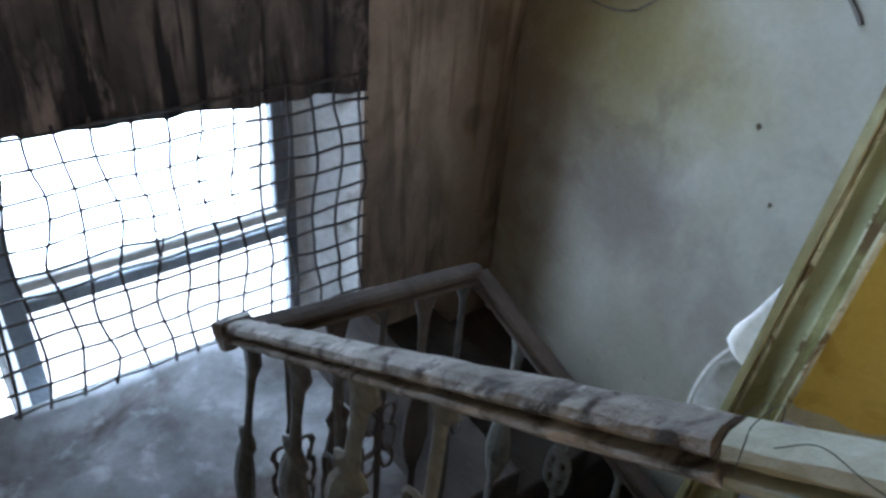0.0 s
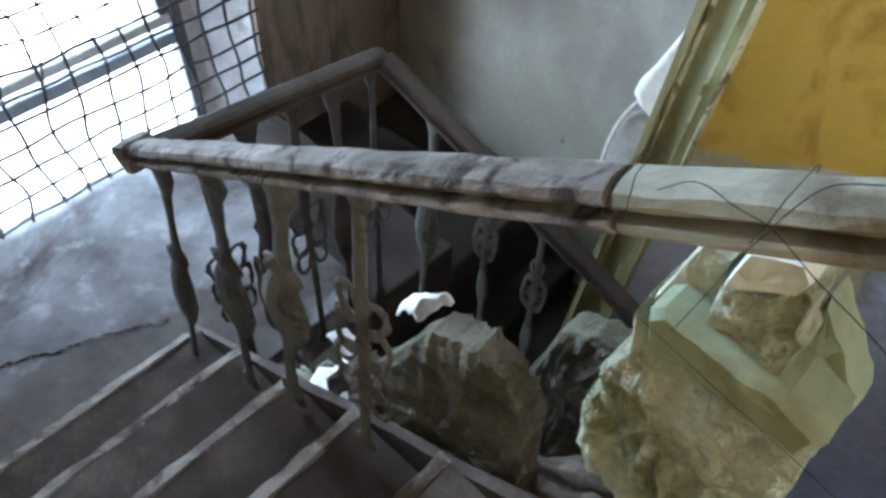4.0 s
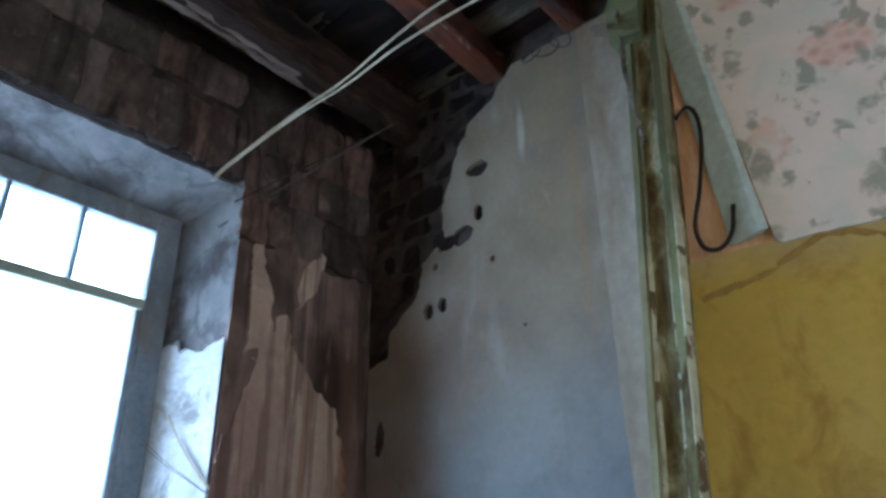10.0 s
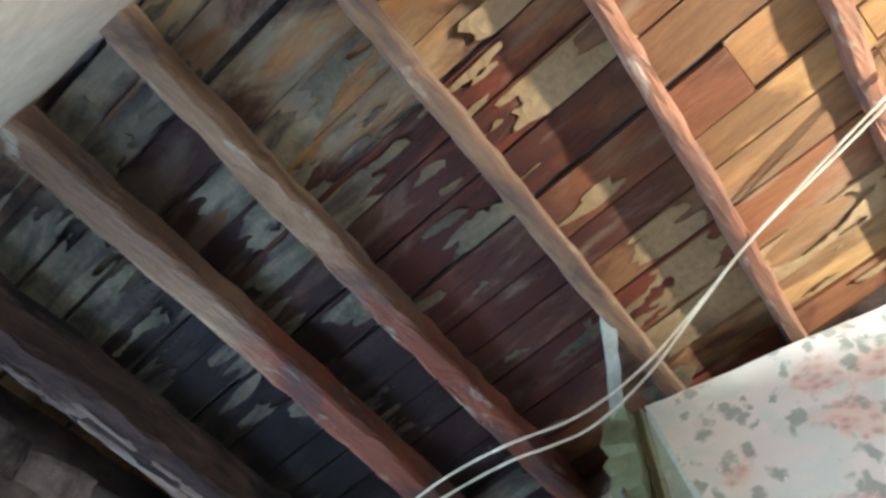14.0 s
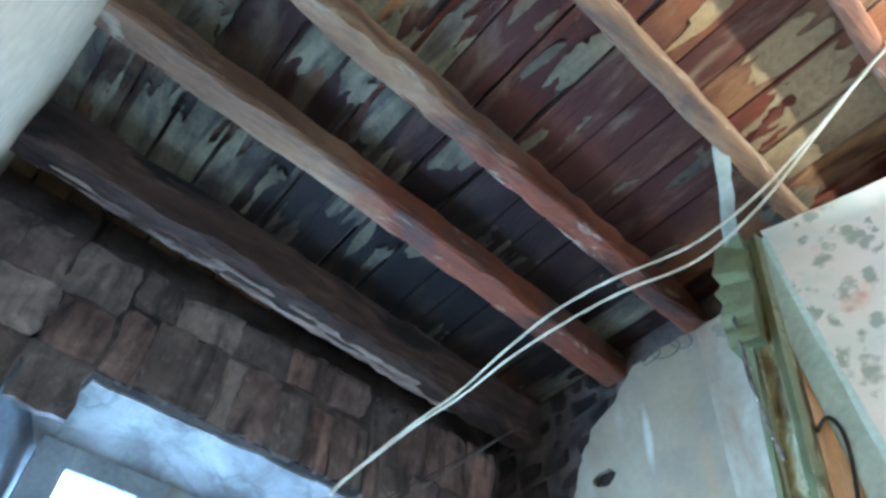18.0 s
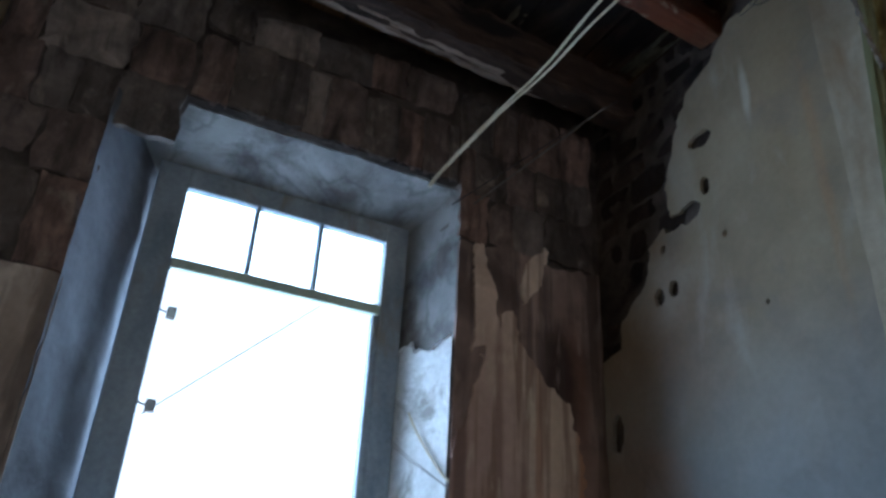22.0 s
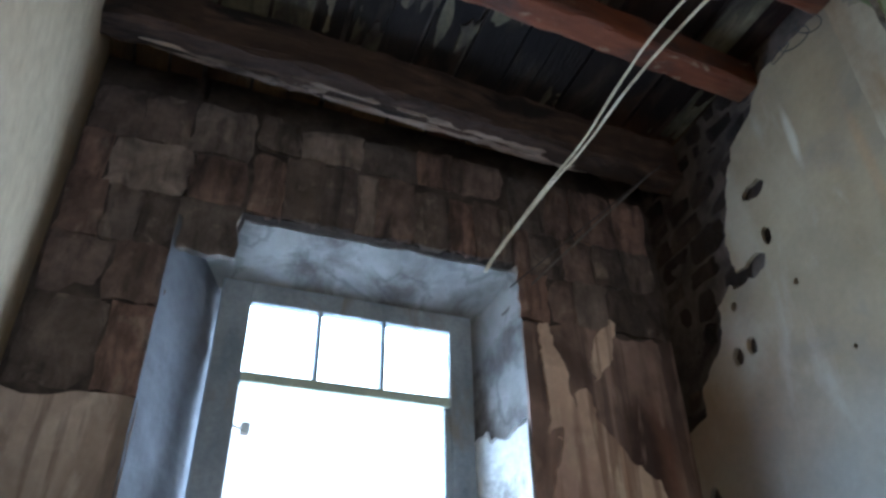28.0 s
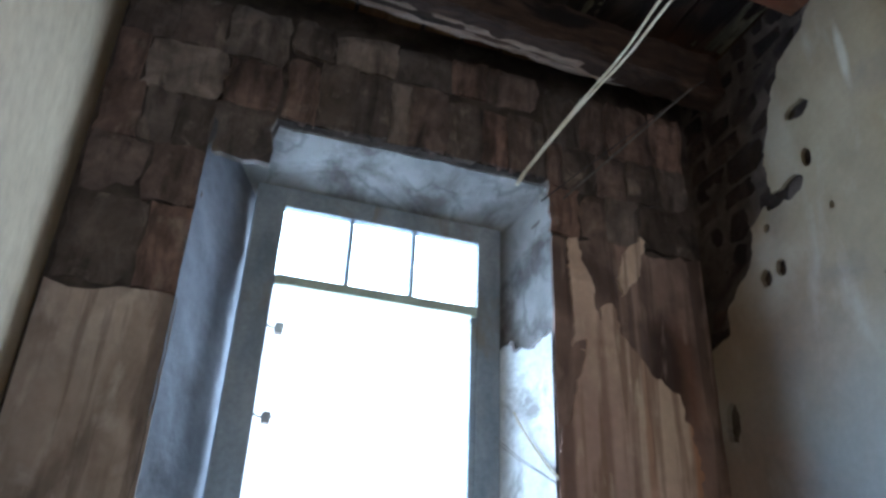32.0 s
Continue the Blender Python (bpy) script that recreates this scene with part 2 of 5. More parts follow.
M["soot_plaster"] = run_plaster("soot_plaster", [(0.32, (0.038, 0.036, 0.040)), (0.5, (0.095, 0.082, 0.080)), (0.68, (0.18, 0.148, 0.135))], (0.016, 0.016, 0.020), (0.32, 0.26, 0.23), (0.47, 0.58), drip=0.92)
M["brown_plaster"] = run_plaster("brown_plaster", [(0.32, (0.16, 0.112, 0.094)), (0.5, (0.28, 0.197, 0.164)), (0.68, (0.39, 0.28, 0.235))], (0.070, 0.050, 0.044), (0.40, 0.30, 0.25), (0.54, 0.72), (((2.80, 2.4, 4.6), (0.10, 5, 0.5), (0.17, 0.075, 0.045), 0.6), ((2.30, 2.4, 3.70), (0.32, 5, 0.55), (0.50, 0.36, 0.31), 0.7), ((2.50, 2.4, 4.05), (0.42, 5, 0.62), (0.42, 0.31, 0.27), 0.6), ((2.72, 2.4, 4.75), (0.11, 5, 0.30), (0.05, 0.030, 0.026), 0.9), ((2.20, 2.4, 5.2), (0.3, 5, 0.22), (0.06, 0.042, 0.036), 0.7)), drip=0.55)
M["buff_plaster"] = run_plaster("buff_plaster", [(0.32, (0.44, 0.32, 0.25)), (0.5, (0.60, 0.455, 0.355)), (0.68, (0.70, 0.57, 0.45))], (0.26, 0.17, 0.125), (0.66, 0.56, 0.42), (0.53, 0.74), (((2.70, 2.4, 4.0), (0.13, 5, 1.2), (0.62, 0.48, 0.355), 0.65), ((2.585, 2.4, 4.1), (0.025, 5, 0.9), (0.34, 0.17, 0.10), 0.6), ((2.83, 2.4, 4.1), (0.035, 5, 1.0), (0.40, 0.19, 0.10), 0.8), ((2.66, 2.4, 3.75), (0.22, 5, 0.5), (0.66, 0.46, 0.385), 0.75), ((2.28, 2.4, 4.0), (0.24, 5, 0.9), (0.42, 0.285, 0.24), 0.8), ((2.17, 2.4, 4.1), (0.035, 5, 1.3), (0.17, 0.105, 0.088), 0.8), ((2.36, 2.4, 4.2), (0.03, 5, 0.8), (0.24, 0.15, 0.12), 0.7), ((2.50, 2.4, 3.9), (0.022, 5, 0.7), (0.22, 0.135, 0.11), 0.7), ((2.45, 2.4, 3.6), (0.14, 5, 0.16), (0.22, 0.145, 0.12), 0.7)), drip=0.75)
M["tan_plaster"] = run_plaster("tan_plaster", [(0.32, (0.24, 0.185, 0.15)), (0.5, (0.40, 0.32, 0.265)), (0.68, (0.55, 0.46, 0.39))], (0.12, 0.09, 0.075), (0.60, 0.52, 0.45), (0.53, 0.68), drip=0.5)
M["corner_plaster"] = run_plaster("corner_plaster", [(0.32, (0.20, 0.16, 0.135)), (0.5, (0.31, 0.255, 0.215)), (0.68, (0.42, 0.355, 0.30))], (0.08, 0.064, 0.056), (0.38, 0.32, 0.27), (0.53, 0.68), (((2.74, 2.4, 2.2), (0.14, 5, 1.6), (0.36, 0.305, 0.255), 0.7), ((2.82, 2.4, 2.72), (0.08, 5, 0.10), (0.08, 0.06, 0.05), 0.45), ((2.74, 2.4, 2.28), (0.07, 5, 0.09), (0.08, 0.06, 0.05), 0.45)), drip=0.4)
M["jamb_plaster"] = surf("jamb_plaster", [(0.28, (0.27, 0.215, 0.145)), (0.5, (0.375, 0.315, 0.225)), (0.72, (0.46, 0.40, 0.30))], 2.2, 18, (0.25, 0.175, 0.10), 2.4, (0.54, 0.72), (1.6, 1.6, 0.5), bump=0.25)
n = Nodes("stone")
rnd = n.t.nodes.new("ShaderNodeObjectInfo").outputs["Random"]
c = n.ramp(rnd, [(0.0, (0.095, 0.075, 0.064)), (0.22, (0.175, 0.14, 0.118)), (0.40, (0.125, 0.105, 0.094)), (0.58, (0.25, 0.160, 0.128)), (0.78, (0.165, 0.134, 0.118)), (1.0, (0.30, 0.245, 0.208))])
c = n.mix(c, n.ramp(n.noise(5.0, 6, 0.6, None, 0.5), [(0.3, g(0.55)), (0.5, g(0.95)), (0.7, g(1.45))]), 0.9, 'MULTIPLY')
c = n.mix(c, (0.36, 0.29, 0.235), n.ramp(n.noise(7.0, 6, 0.6, (1.2, 1.2, 0.8), 0.5), [(0.57, g(0)), (0.68, g(0.6))]))
c = n.mix(c, (0.022, 0.018, 0.018), n.ramp(n.noise(2.6, 6, 0.62, (1.6, 1.6, 0.45), 0.6), [(0.48, g(0)), (0.66, g(0.85))]))
c = n.mix(c, (0.045, 0.036, 0.032), n.ramp(n.noise(9, 5, 0.6, (1.5, 1.5, 0.3), 0.3), [(0.52, g(0)), (0.66, g(0.6))]))
fine = n.noise(26, 5, 0.65)
c = n.mix(c, n.ramp(fine, [(0.3, g(0.75)), (0.7, g(1.12))]), 0.7, 'MULTIPLY')
M["stone"] = n.done(c, 0.9, n.noise(11, 6, 0.6), 0.55, 0.03)
M["black_stone"] = surf("black_stone", [(0.25, (0.018, 0.014, 0.012)), (0.55, (0.05, 0.036, 0.028)), (0.8, (0.14, 0.09, 0.065))], 4, 40, (0.012, 0.01, 0.01), 2.0, (0.45, 0.6), rnd=0.4, bump=0.9, dist=0.03)
M["mortar"] = surf("mortar", [(0.3, (0.045, 0.036, 0.031)), (0.7, (0.135, 0.108, 0.092))], 6, 30, (0.028, 0.022, 0.02), 2.2, (0.5, 0.66), bump=0.6)
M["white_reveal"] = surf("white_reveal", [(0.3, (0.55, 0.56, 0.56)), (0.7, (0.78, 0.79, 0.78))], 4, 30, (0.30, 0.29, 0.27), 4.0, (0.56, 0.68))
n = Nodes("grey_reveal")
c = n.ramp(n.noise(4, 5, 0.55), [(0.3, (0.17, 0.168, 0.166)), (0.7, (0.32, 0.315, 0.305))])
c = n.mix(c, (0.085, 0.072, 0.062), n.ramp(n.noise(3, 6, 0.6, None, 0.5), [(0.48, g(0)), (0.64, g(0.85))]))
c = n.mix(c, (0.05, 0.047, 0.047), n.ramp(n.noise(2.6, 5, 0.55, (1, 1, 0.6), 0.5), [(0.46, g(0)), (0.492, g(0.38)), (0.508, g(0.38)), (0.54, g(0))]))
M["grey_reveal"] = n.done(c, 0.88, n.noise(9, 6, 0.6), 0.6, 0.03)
# reveal render coloured dark to stand for the shade on the window's left side
M["shaded_reveal"] = surf("shaded_reveal", [(0.3, (0.10, 0.102, 0.112)), (0.7, (0.19, 0.192, 0.205))], 2.0, 14, (0.05, 0.047, 0.048), 1.8, (0.5, 0.72), bump=0.3)
M["left_plaster"] = surf("left_plaster", [(0.3, (0.33, 0.25, 0.155)), (0.7, (0.385, 0.305, 0.205))], 0.8, 14, (0.26, 0.19, 0.115), 0.7, (0.60, 0.8), bump=0.02)
n = Nodes("concrete")
c = n.ramp(n.noise(2.6, 6, 0.55, None, 0.25), [(0.3, (0.11, 0.11, 0.115)), (0.5, (0.20, 0.205, 0.215)), (0.7, (0.36, 0.375, 0.40))])
c = n.mix(c, (0.065, 0.055, 0.052), n.ramp(n.noise(2.0, 7, 0.6, None, 0.5), [(0.50, g(0)), (0.66, g(1))]))
c = n.mix(c, (0.42, 0.44, 0.47), n.ramp(n.noise(6.0, 6, 0.6, None, 0.3), [(0.54, g(0)), (0.72, g(0.75))]))
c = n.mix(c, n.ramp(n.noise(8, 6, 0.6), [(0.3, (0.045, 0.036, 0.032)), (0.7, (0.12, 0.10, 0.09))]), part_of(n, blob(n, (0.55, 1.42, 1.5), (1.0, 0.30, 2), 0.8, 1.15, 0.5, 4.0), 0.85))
fine = n.noise(20, 5, 0.65)
M["concrete"] = n.done(n.mix(c, n.ramp(fine, [(0.3, g(0.72)), (0.7, g(1.1))]), 0.7, 'MULTIPLY'), 0.88, fine, 0.15, 0.02)
M["tread"] = surf("tread", [(0.25, (0.030, 0.024, 0.022)), (0.5, (0.062, 0.050, 0.045)), (0.75, (0.14, 0.125, 0.115))], 4, 30, (0.04, 0.03, 0.024), 2.6, (0.5, 0.66), rnd=0.2, bump=0.4)
M["nosing"] = surf("nosing", [(0.3, (0.17, 0.15, 0.14)), (0.7, (0.38, 0.36, 0.345))], 9, 40, (0.09, 0.07, 0.06), 7, (0.50, 0.62), bump=0.5)
M["dark_wood"] = surf("dark_wood", [(0.3, (0.028, 0.025, 0.024)), (0.7, (0.085, 0.076, 0.070))], 4, 40, stretch=(1, 0.3, 1), bump=0.5, rnd=0.2, grain=True)
M["iron"] = surf("iron", [(0.3, (0.028, 0.029, 0.032)), (0.6, (0.065, 0.066, 0.066)), (0.8, (0.13, 0.13, 0.12))], 10, 40, (0.14, 0.15, 0.135), 8, (0.56, 0.7), rnd=0.25, rough=0.7, bump=0.4)
M["wire"] = surf("wire", [(0.3, (0.03, 0.03, 0.035)), (0.7, (0.09, 0.08, 0.075))], 20, 60, rough=0.6, bump=0.2)
M["cable"] = surf("cable", [(0.3, (0.42, 0.36, 0.24)), (0.7, (0.62, 0.56, 0.42))], 9, 50, rough=0.6, bump=0.1)
M["old_sheath"] = surf("old_sheath", [(0.3, (0.11, 0.098, 0.09)), (0.7, (0.24, 0.225, 0.205))], 9, 40, rough=0.8, bump=0.2)
M["black_cable"] = surf("black_cable", [(0.3, (0.015, 0.014, 0.014)), (0.7, (0.04, 0.035, 0.033))], 9, 50, rough=0.5, bump=0.1)
M["frame_paint"] = surf("frame_paint", [(0.3, (0.22, 0.26, 0.30)), (0.7, (0.38, 0.42, 0.46))], 6, 40, (0.25, 0.24, 0.22), 5, (0.58, 0.7), stretch=(1, 1, 0.4), bump=0.3)
M["pale_green"] = surf("pale_green", [(0.3, (0.42, 0.50, 0.40)), (0.7, (0.60, 0.66, 0.54))], 6, 40, bump=0.3)
M["rail_paint"] = surf("rail_paint", [(0.3, (0.085, 0.078, 0.070)), (0.48, (0.17, 0.160, 0.148)), (0.7, (0.28, 0.27, 0.255))], 9, 40, (0.035, 0.030, 0.027), 14, (0.54, 0.63), bump=0.6, patch=((0.46, 0.45, 0.435), 16.0))
M["rail_pale"] = surf("rail_pale", [(0.3, (0.21, 0.22, 0.18)), (0.7, (0.34, 0.355, 0.30))], 5, 30, (0.12, 0.11, 0.08), 5, (0.54, 0.66), bump=0.3)
M["green_paint"] = surf("green_paint", [(0.28, (0.12, 0.11, 0.035)), (0.5, (0.225, 0.235, 0.105)), (0.72, (0.36, 0.39, 0.23))], 5, 24, (0.095, 0.065, 0.028), 6, (0.51, 0.60), (1.3, 1.3, 0.5), bump=0.5, moss_and_shade=(0.105, 0.115, 0.055))
M["olive_paint"] = surf("olive_paint", [(0.3, (0.22, 0.205, 0.10)), (0.7, (0.38, 0.385, 0.235))], 4, 24, (0.12, 0.085, 0.04), 5, (0.53, 0.63), (1.4, 1.4, 0.5), bump=0.4, moss_and_shade=(0.105, 0.115, 0.055))
M["pale_line"] = surf("pale_line", [(0.3, (0.30, 0.30, 0.18)), (0.5, (0.52, 0.54, 0.38)), (0.7, (0.66, 0.67, 0.52))], 9, 30, (0.13, 0.10, 0.05), 9, (0.56, 0.62), bump=0.4, moss_and_shade=(0.105, 0.115, 0.055))
n = Nodes("post_core")
c = n.ramp(n.noise(3.0, 4, 0.55, (1.5, 1.5, 0.5)), [(0.3, (0.27, 0.30, 0.18)), (0.7, (0.42, 0.46, 0.32))])
flaked = n.ramp(n.noise(8.0, 5, 0.6, (1.5, 1.5, 0.6), 0.4), [(0.36, (0.05, 0.035, 0.02)), (0.48, (0.16, 0.13, 0.055)), (0.58, (0.28, 0.28, 0.14)), (0.66, (0.52, 0.52, 0.38))])
c = n.mix(c, flaked, blob(n, (2.4, 0.45, 4.9), (3, 3, 1.7), 0.8, 1.15, 0.7, 3.0))
c = n.mix(c, (0.13, 0.09, 0.04), n.ramp(n.noise(5.0, 5, 0.6, (1.4, 1.4, 0.5)), [(0.58, g(0)), (0.66, g(0.8))]))
# same shadow below the handrail, painted on the core's foot
c = n.mix(c, (0.13, 0.12, 0.045), part_of(n, blob(n, (2.0, 0.45, 1.8), (3, 3, 0.75), 0.7, 1.2, 0.8, 5.0), 0.85))
M["post_core"] = n.done(c, 0.8, n.noise(20, 5, 0.6), 0.5)
M["dark_frame"] = surf("dark_frame", [(0.3, (0.10, 0.105, 0.12)), (0.7, (0.19, 0.20, 0.22))], 6, 40, (0.22, 0.20, 0.18), 5, (0.6, 0.7), bump=0.3)
M["old_iron"] = surf("old_iron", [(0.3, (0.065, 0.065, 0.056)), (0.7, (0.17, 0.17, 0.15))], 8, 40, (0.04, 0.036, 0.03), 8, (0.52, 0.64), rough=0.7, bump=0.4)
M["bare_board"] = surf("bare_board", [(0.3, (0.60, 0.38, 0.20)), (0.7, (0.76, 0.55, 0.33))], 4, 40, stretch=(3, 3, 0.3), bump=0.3, grain=True)
n = Nodes("joist_wood")
c = n.ramp(n.noise(2.0, 6, 0.6, (0.35, 2.0, 2.0), 0.4), [(0.3, (0.09, 0.050, 0.028)), (0.5, (0.175, 0.105, 0.056)), (0.7, (0.27, 0.18, 0.10))])
c = n.mix(c, n.ramp(n.noise(3.0, 6, 0.6, (0.4, 2.0, 2.0), 0.4), [(0.3, (0.065, 0.020, 0.010)), (0.7, (0.19, 0.058, 0.025))]), blob(n, (2.2, 1.15, 6.4), (1.2, 0.85, 3), 0.6, 1.0, 0.8, 2.6))
c = n.mix(c, n.ramp(n.noise(3.0, 6, 0.6, (0.4, 2.0, 2.0), 0.4), [(0.3, (0.13, 0.052, 0.027)), (0.7, (0.25, 0.12, 0.06))]), blob(n, (1.5, -1.2, 6.4), (3, 1.1, 3), 0.7, 1.0, 0.5))
c = n.mix(c, (0.05, 0.035, 0.03), n.ramp(n.noise(2.2, 7, 0.62, (0.8, 1.6, 1.6), 0.8), [(0.50, g(0)), (0.64, g(0.8))]))
c = n.mix(c, (0.36, 0.31, 0.23), n.ramp(n.noise(4.5, 7, 0.62, (0.7, 1.6, 1.6), 0.6), [(0.59, g(0)), (0.66, g(0.6))]))
fine = n.noise(30, 5, 0.65, (0.3, 2, 2))
M["joist_wood"] = n.done(n.mix(c, n.ramp(fine, [(0.3, g(0.7)), (0.7, g(1.1))]), 0.7, 'MULTIPLY'), 0.85, fine, 0.6)
M["charred_wood"] = surf("charred_wood", [(0.3, (0.024, 0.017, 0.014)), (0.5, (0.075, 0.048, 0.037)), (0.66, (0.19, 0.115, 0.085)), (0.8, (0.46, 0.34, 0.27))], 2.4, 30, (0.016, 0.014, 0.013), 2.4, (0.47, 0.62), (0.45, 1.8, 1.8), bump=0.7, dist=0.03, grain=True)
M["rubble"] = surf("rubble", [(0.28, (0.27, 0.31, 0.21)), (0.5, (0.46, 0.52, 0.39)), (0.72, (0.62, 0.68, 0.56))], 9, 42, (0.22, 0.24, 0.14), 7, (0.5, 0.62), rnd=0.15, bump=1.0, dist=0.05, patch=((0.62, 0.63, 0.52), 11.0))
M["rubble_paint"] = surf("rubble_paint", [(0.3, (0.36, 0.38, 0.275)), (0.7, (0.52, 0.54, 0.42))], 5, 30, (0.29, 0.29, 0.18), 4, (0.53, 0.68), bump=0.4)
M["olive_slab"] = surf("olive_slab", [(0.3, (0.20, 0.25, 0.16)), (0.7, (0.29, 0.35, 0.245))], 4, 24, (0.15, 0.14, 0.07), 5, (0.55, 0.68), bump=0.25)
M["white_cap"] = surf("white_cap", [(0.3, (0.52, 0.57, 0.49)), (0.7, (0.64, 0.69, 0.62))], 6, 30, (0.36, 0.40, 0.29), 6, (0.55, 0.68), bump=0.3)
M["earth"] = surf("earth", [(0.25, (0.06, 0.05, 0.04)), (0.5, (0.16, 0.135, 0.11)), (0.75, (0.30, 0.27, 0.22))], 6, 45, (0.05, 0.04, 0.035), 3, (0.5, 0.64), rnd=0.25, bump=1.0, dist=0.04)
M["grey_rubble"] = surf("grey_rubble", [(0.28, (0.070, 0.069, 0.050)), (0.5, (0.13, 0.13, 0.098)), (0.72, (0.22, 0.22, 0.172))], 9, 40, (0.065, 0.060, 0.045), 6, (0.50, 0.66), rnd=0.1, bump=0.9, dist=0.03)
M["paper_white"] = surf("paper_white", [(0.3, (0.74, 0.75, 0.78)), (0.7, (0.84, 0.85, 0.87))], 6, 40, bump=0.1)
M["torn_paper"] = surf("torn_paper", [(0.3, (0.72, 0.72, 0.70)), (0.7, (0.82, 0.82, 0.80))], 5, 40, bump=0.1)
M["paper_grey"] = surf("paper_grey", [(0.3, (0.26, 0.255, 0.235)), (0.7, (0.40, 0.39, 0.365))], 6, 30, (0.20, 0.19, 0.15), 5, (0.54, 0.66), bump=0.2)
M["paper_edge"] = surf("paper_edge", [(0.3, (0.44, 0.58, 0.56)), (0.7, (0.60, 0.74, 0.71))], 3, 30, bump=0.15)
M["blue_dado"] = surf("blue_dado", [(0.3, (0.36, 0.45, 0.68)), (0.7, (0.50, 0.59, 0.82))], 3, 30, (0.22, 0.26, 0.24), 2.5, (0.60, 0.74), bump=0.3)
M["porcelain"] = surf("porcelain", [(0.3, (0.16, 0.13, 0.11)), (0.7, (0.30, 0.26, 0.22))], 6, 40, rough=0.3, bump=0.1)

# yellow distemper with vertical washes
n = Nodes("yellow_wall")
c = n.ramp(n.noise(1.4, 5, 0.55, (1.6, 1.6, 0.35), 0.5), [(0.3, (0.42, 0.305, 0.05)), (0.5, (0.52, 0.405, 0.075)), (0.7, (0.57, 0.465, 0.125))])
c = n.mix(c, (0.30, 0.18, 0.03), n.ramp(n.noise(5.5, 5, 0.6, (1, 1, 0.7), 0.6), [(0.50, g(0)), (0.68, g(0.75))]))
c = n.mix(c, (0.38, 0.33, 0.10), n.ramp(n.noise(0.7, 3), [(0.46, g(0)), (0.60, g(0.75))]))
sep = n.t.nodes.new("ShaderNodeSeparateXYZ")
n.link(n.co, sep.inputs[0])
wob = n.t.nodes.new("ShaderNodeMath")
wob.operation = 'MULTIPLY_ADD'
n.link(n.noise(2.0, 4), wob.inputs[0])
wob.inputs[1].default_value = 0.35
n.link(sep.outputs["Z"], wob.inputs[2])
c = n.mix(c, (0.48, 0.42, 0.20), part_of(n, above(4.72, 4.82), 0.7))
fine = n.noise(30, 5, 0.7)
M["yellow_wall"] = n.done(n.mix(c, n.ramp(fine, [(0.3, g(0.85)), (0.7, g(1.05))]), 0.7, 'MULTIPLY'), 0.8, fine, 0.2)

M["tide"] = surf("tide", [(0.3, (0.30, 0.20, 0.045)), (0.7, (0.40, 0.29, 0.08))], 6, 40, bump=0.1)
# floral wallpaper: rose clusters and grey-green leaves on cream
n = Nodes("wallpaper")
v1 = n.put("ShaderNodeTexVoronoi", Scale=3.0, Randomness=0.6)
n.link(n.co, v1.inputs["Vector"])
petal = n.put("ShaderNodeTexVoronoi", Scale=20.0)
n.link(n.co, petal.inputs["Vector"])
rose = n.ramp(petal.outputs["Distance"], [(0.1, (0.52, 0.36, 0.30)), (0.35, (0.64, 0.48, 0.41)), (0.6, (0.72, 0.60, 0.52))])
wobble = n.t.nodes.new("ShaderNodeMath")
wobble.operation = 'MULTIPLY_ADD'
n.link(n.noise(9, 5, 0.65), wobble.inputs[0])
wobble.inputs[1].default_value = 0.80
n.link(v1.outputs["Distance"], wobble.inputs[2])
paper = n.mix(rose, n.ramp(n.noise(3, 4), [(0.3, (0.70, 0.68, 0.62)), (0.7, (0.78, 0.765, 0.71))]), n.ramp(wobble.outputs[0], [(0.70, g(0)), (0.78, g(1))]))
leaf = n.put("ShaderNodeTexVoronoi", Scale=13.0)
mp = n.put("ShaderNodeMapping", Scale=(1, 1.0, 0.5), Rotation=(0.7, 0, 0))
wv = n.put("ShaderNodeTexNoise", Scale=11.0, Detail=3.0)
n.link(n.co, wv.inputs["Vector"])
bend = n.t.nodes.new("ShaderNodeVectorMath")
bend.operation = 'MULTIPLY_ADD'
n.link(wv.outputs["Color"], bend.inputs[0])
bend.inputs[1].default_value = (0.13, 0.13, 0.13)
n.link(n.co, bend.inputs[2])
n.link(bend.outputs[0], mp.inputs[0])
n.link(mp.outputs[0], leaf.inputs["Vector"])
lm = n.ramp(leaf.outputs["Distance"], [(0.30, g(0.75)), (0.48, g(0))])
ring = n.ramp(wobble.outputs[0], [(0.62, g(0)), (0.72, g(1)), (0.98, g(1)), (1.06, g(0))])
paper = n.mix(paper, (0.62, 0.68, 0.61), n.ramp(n.noise(5, 4, 0.55, None, 0.6), [(0.48, g(0)), (0.62, g(0.7))]))
paper = n.mix(paper, (0.25, 0.30, 0.25), n.mix((0.0, 0.0, 0.0), lm, ring))
paper = n.mix(paper, (0.50, 0.40, 0.30), n.ramp(n.noise(1.6, 6), [(0.58, g(0)), (0.78, g(0.5))]))
M["wallpaper"] = n.done(paper, 0.8, n.noise(9, 4), 0.12)

# ceiling boards: bare red-brown pine, grey lime and clay left on it, char
n = Nodes("ceiling_boards")
isl = n.t.nodes.new("ShaderNodeNewGeometry").outputs["Random Per Island"]
whole = n.co
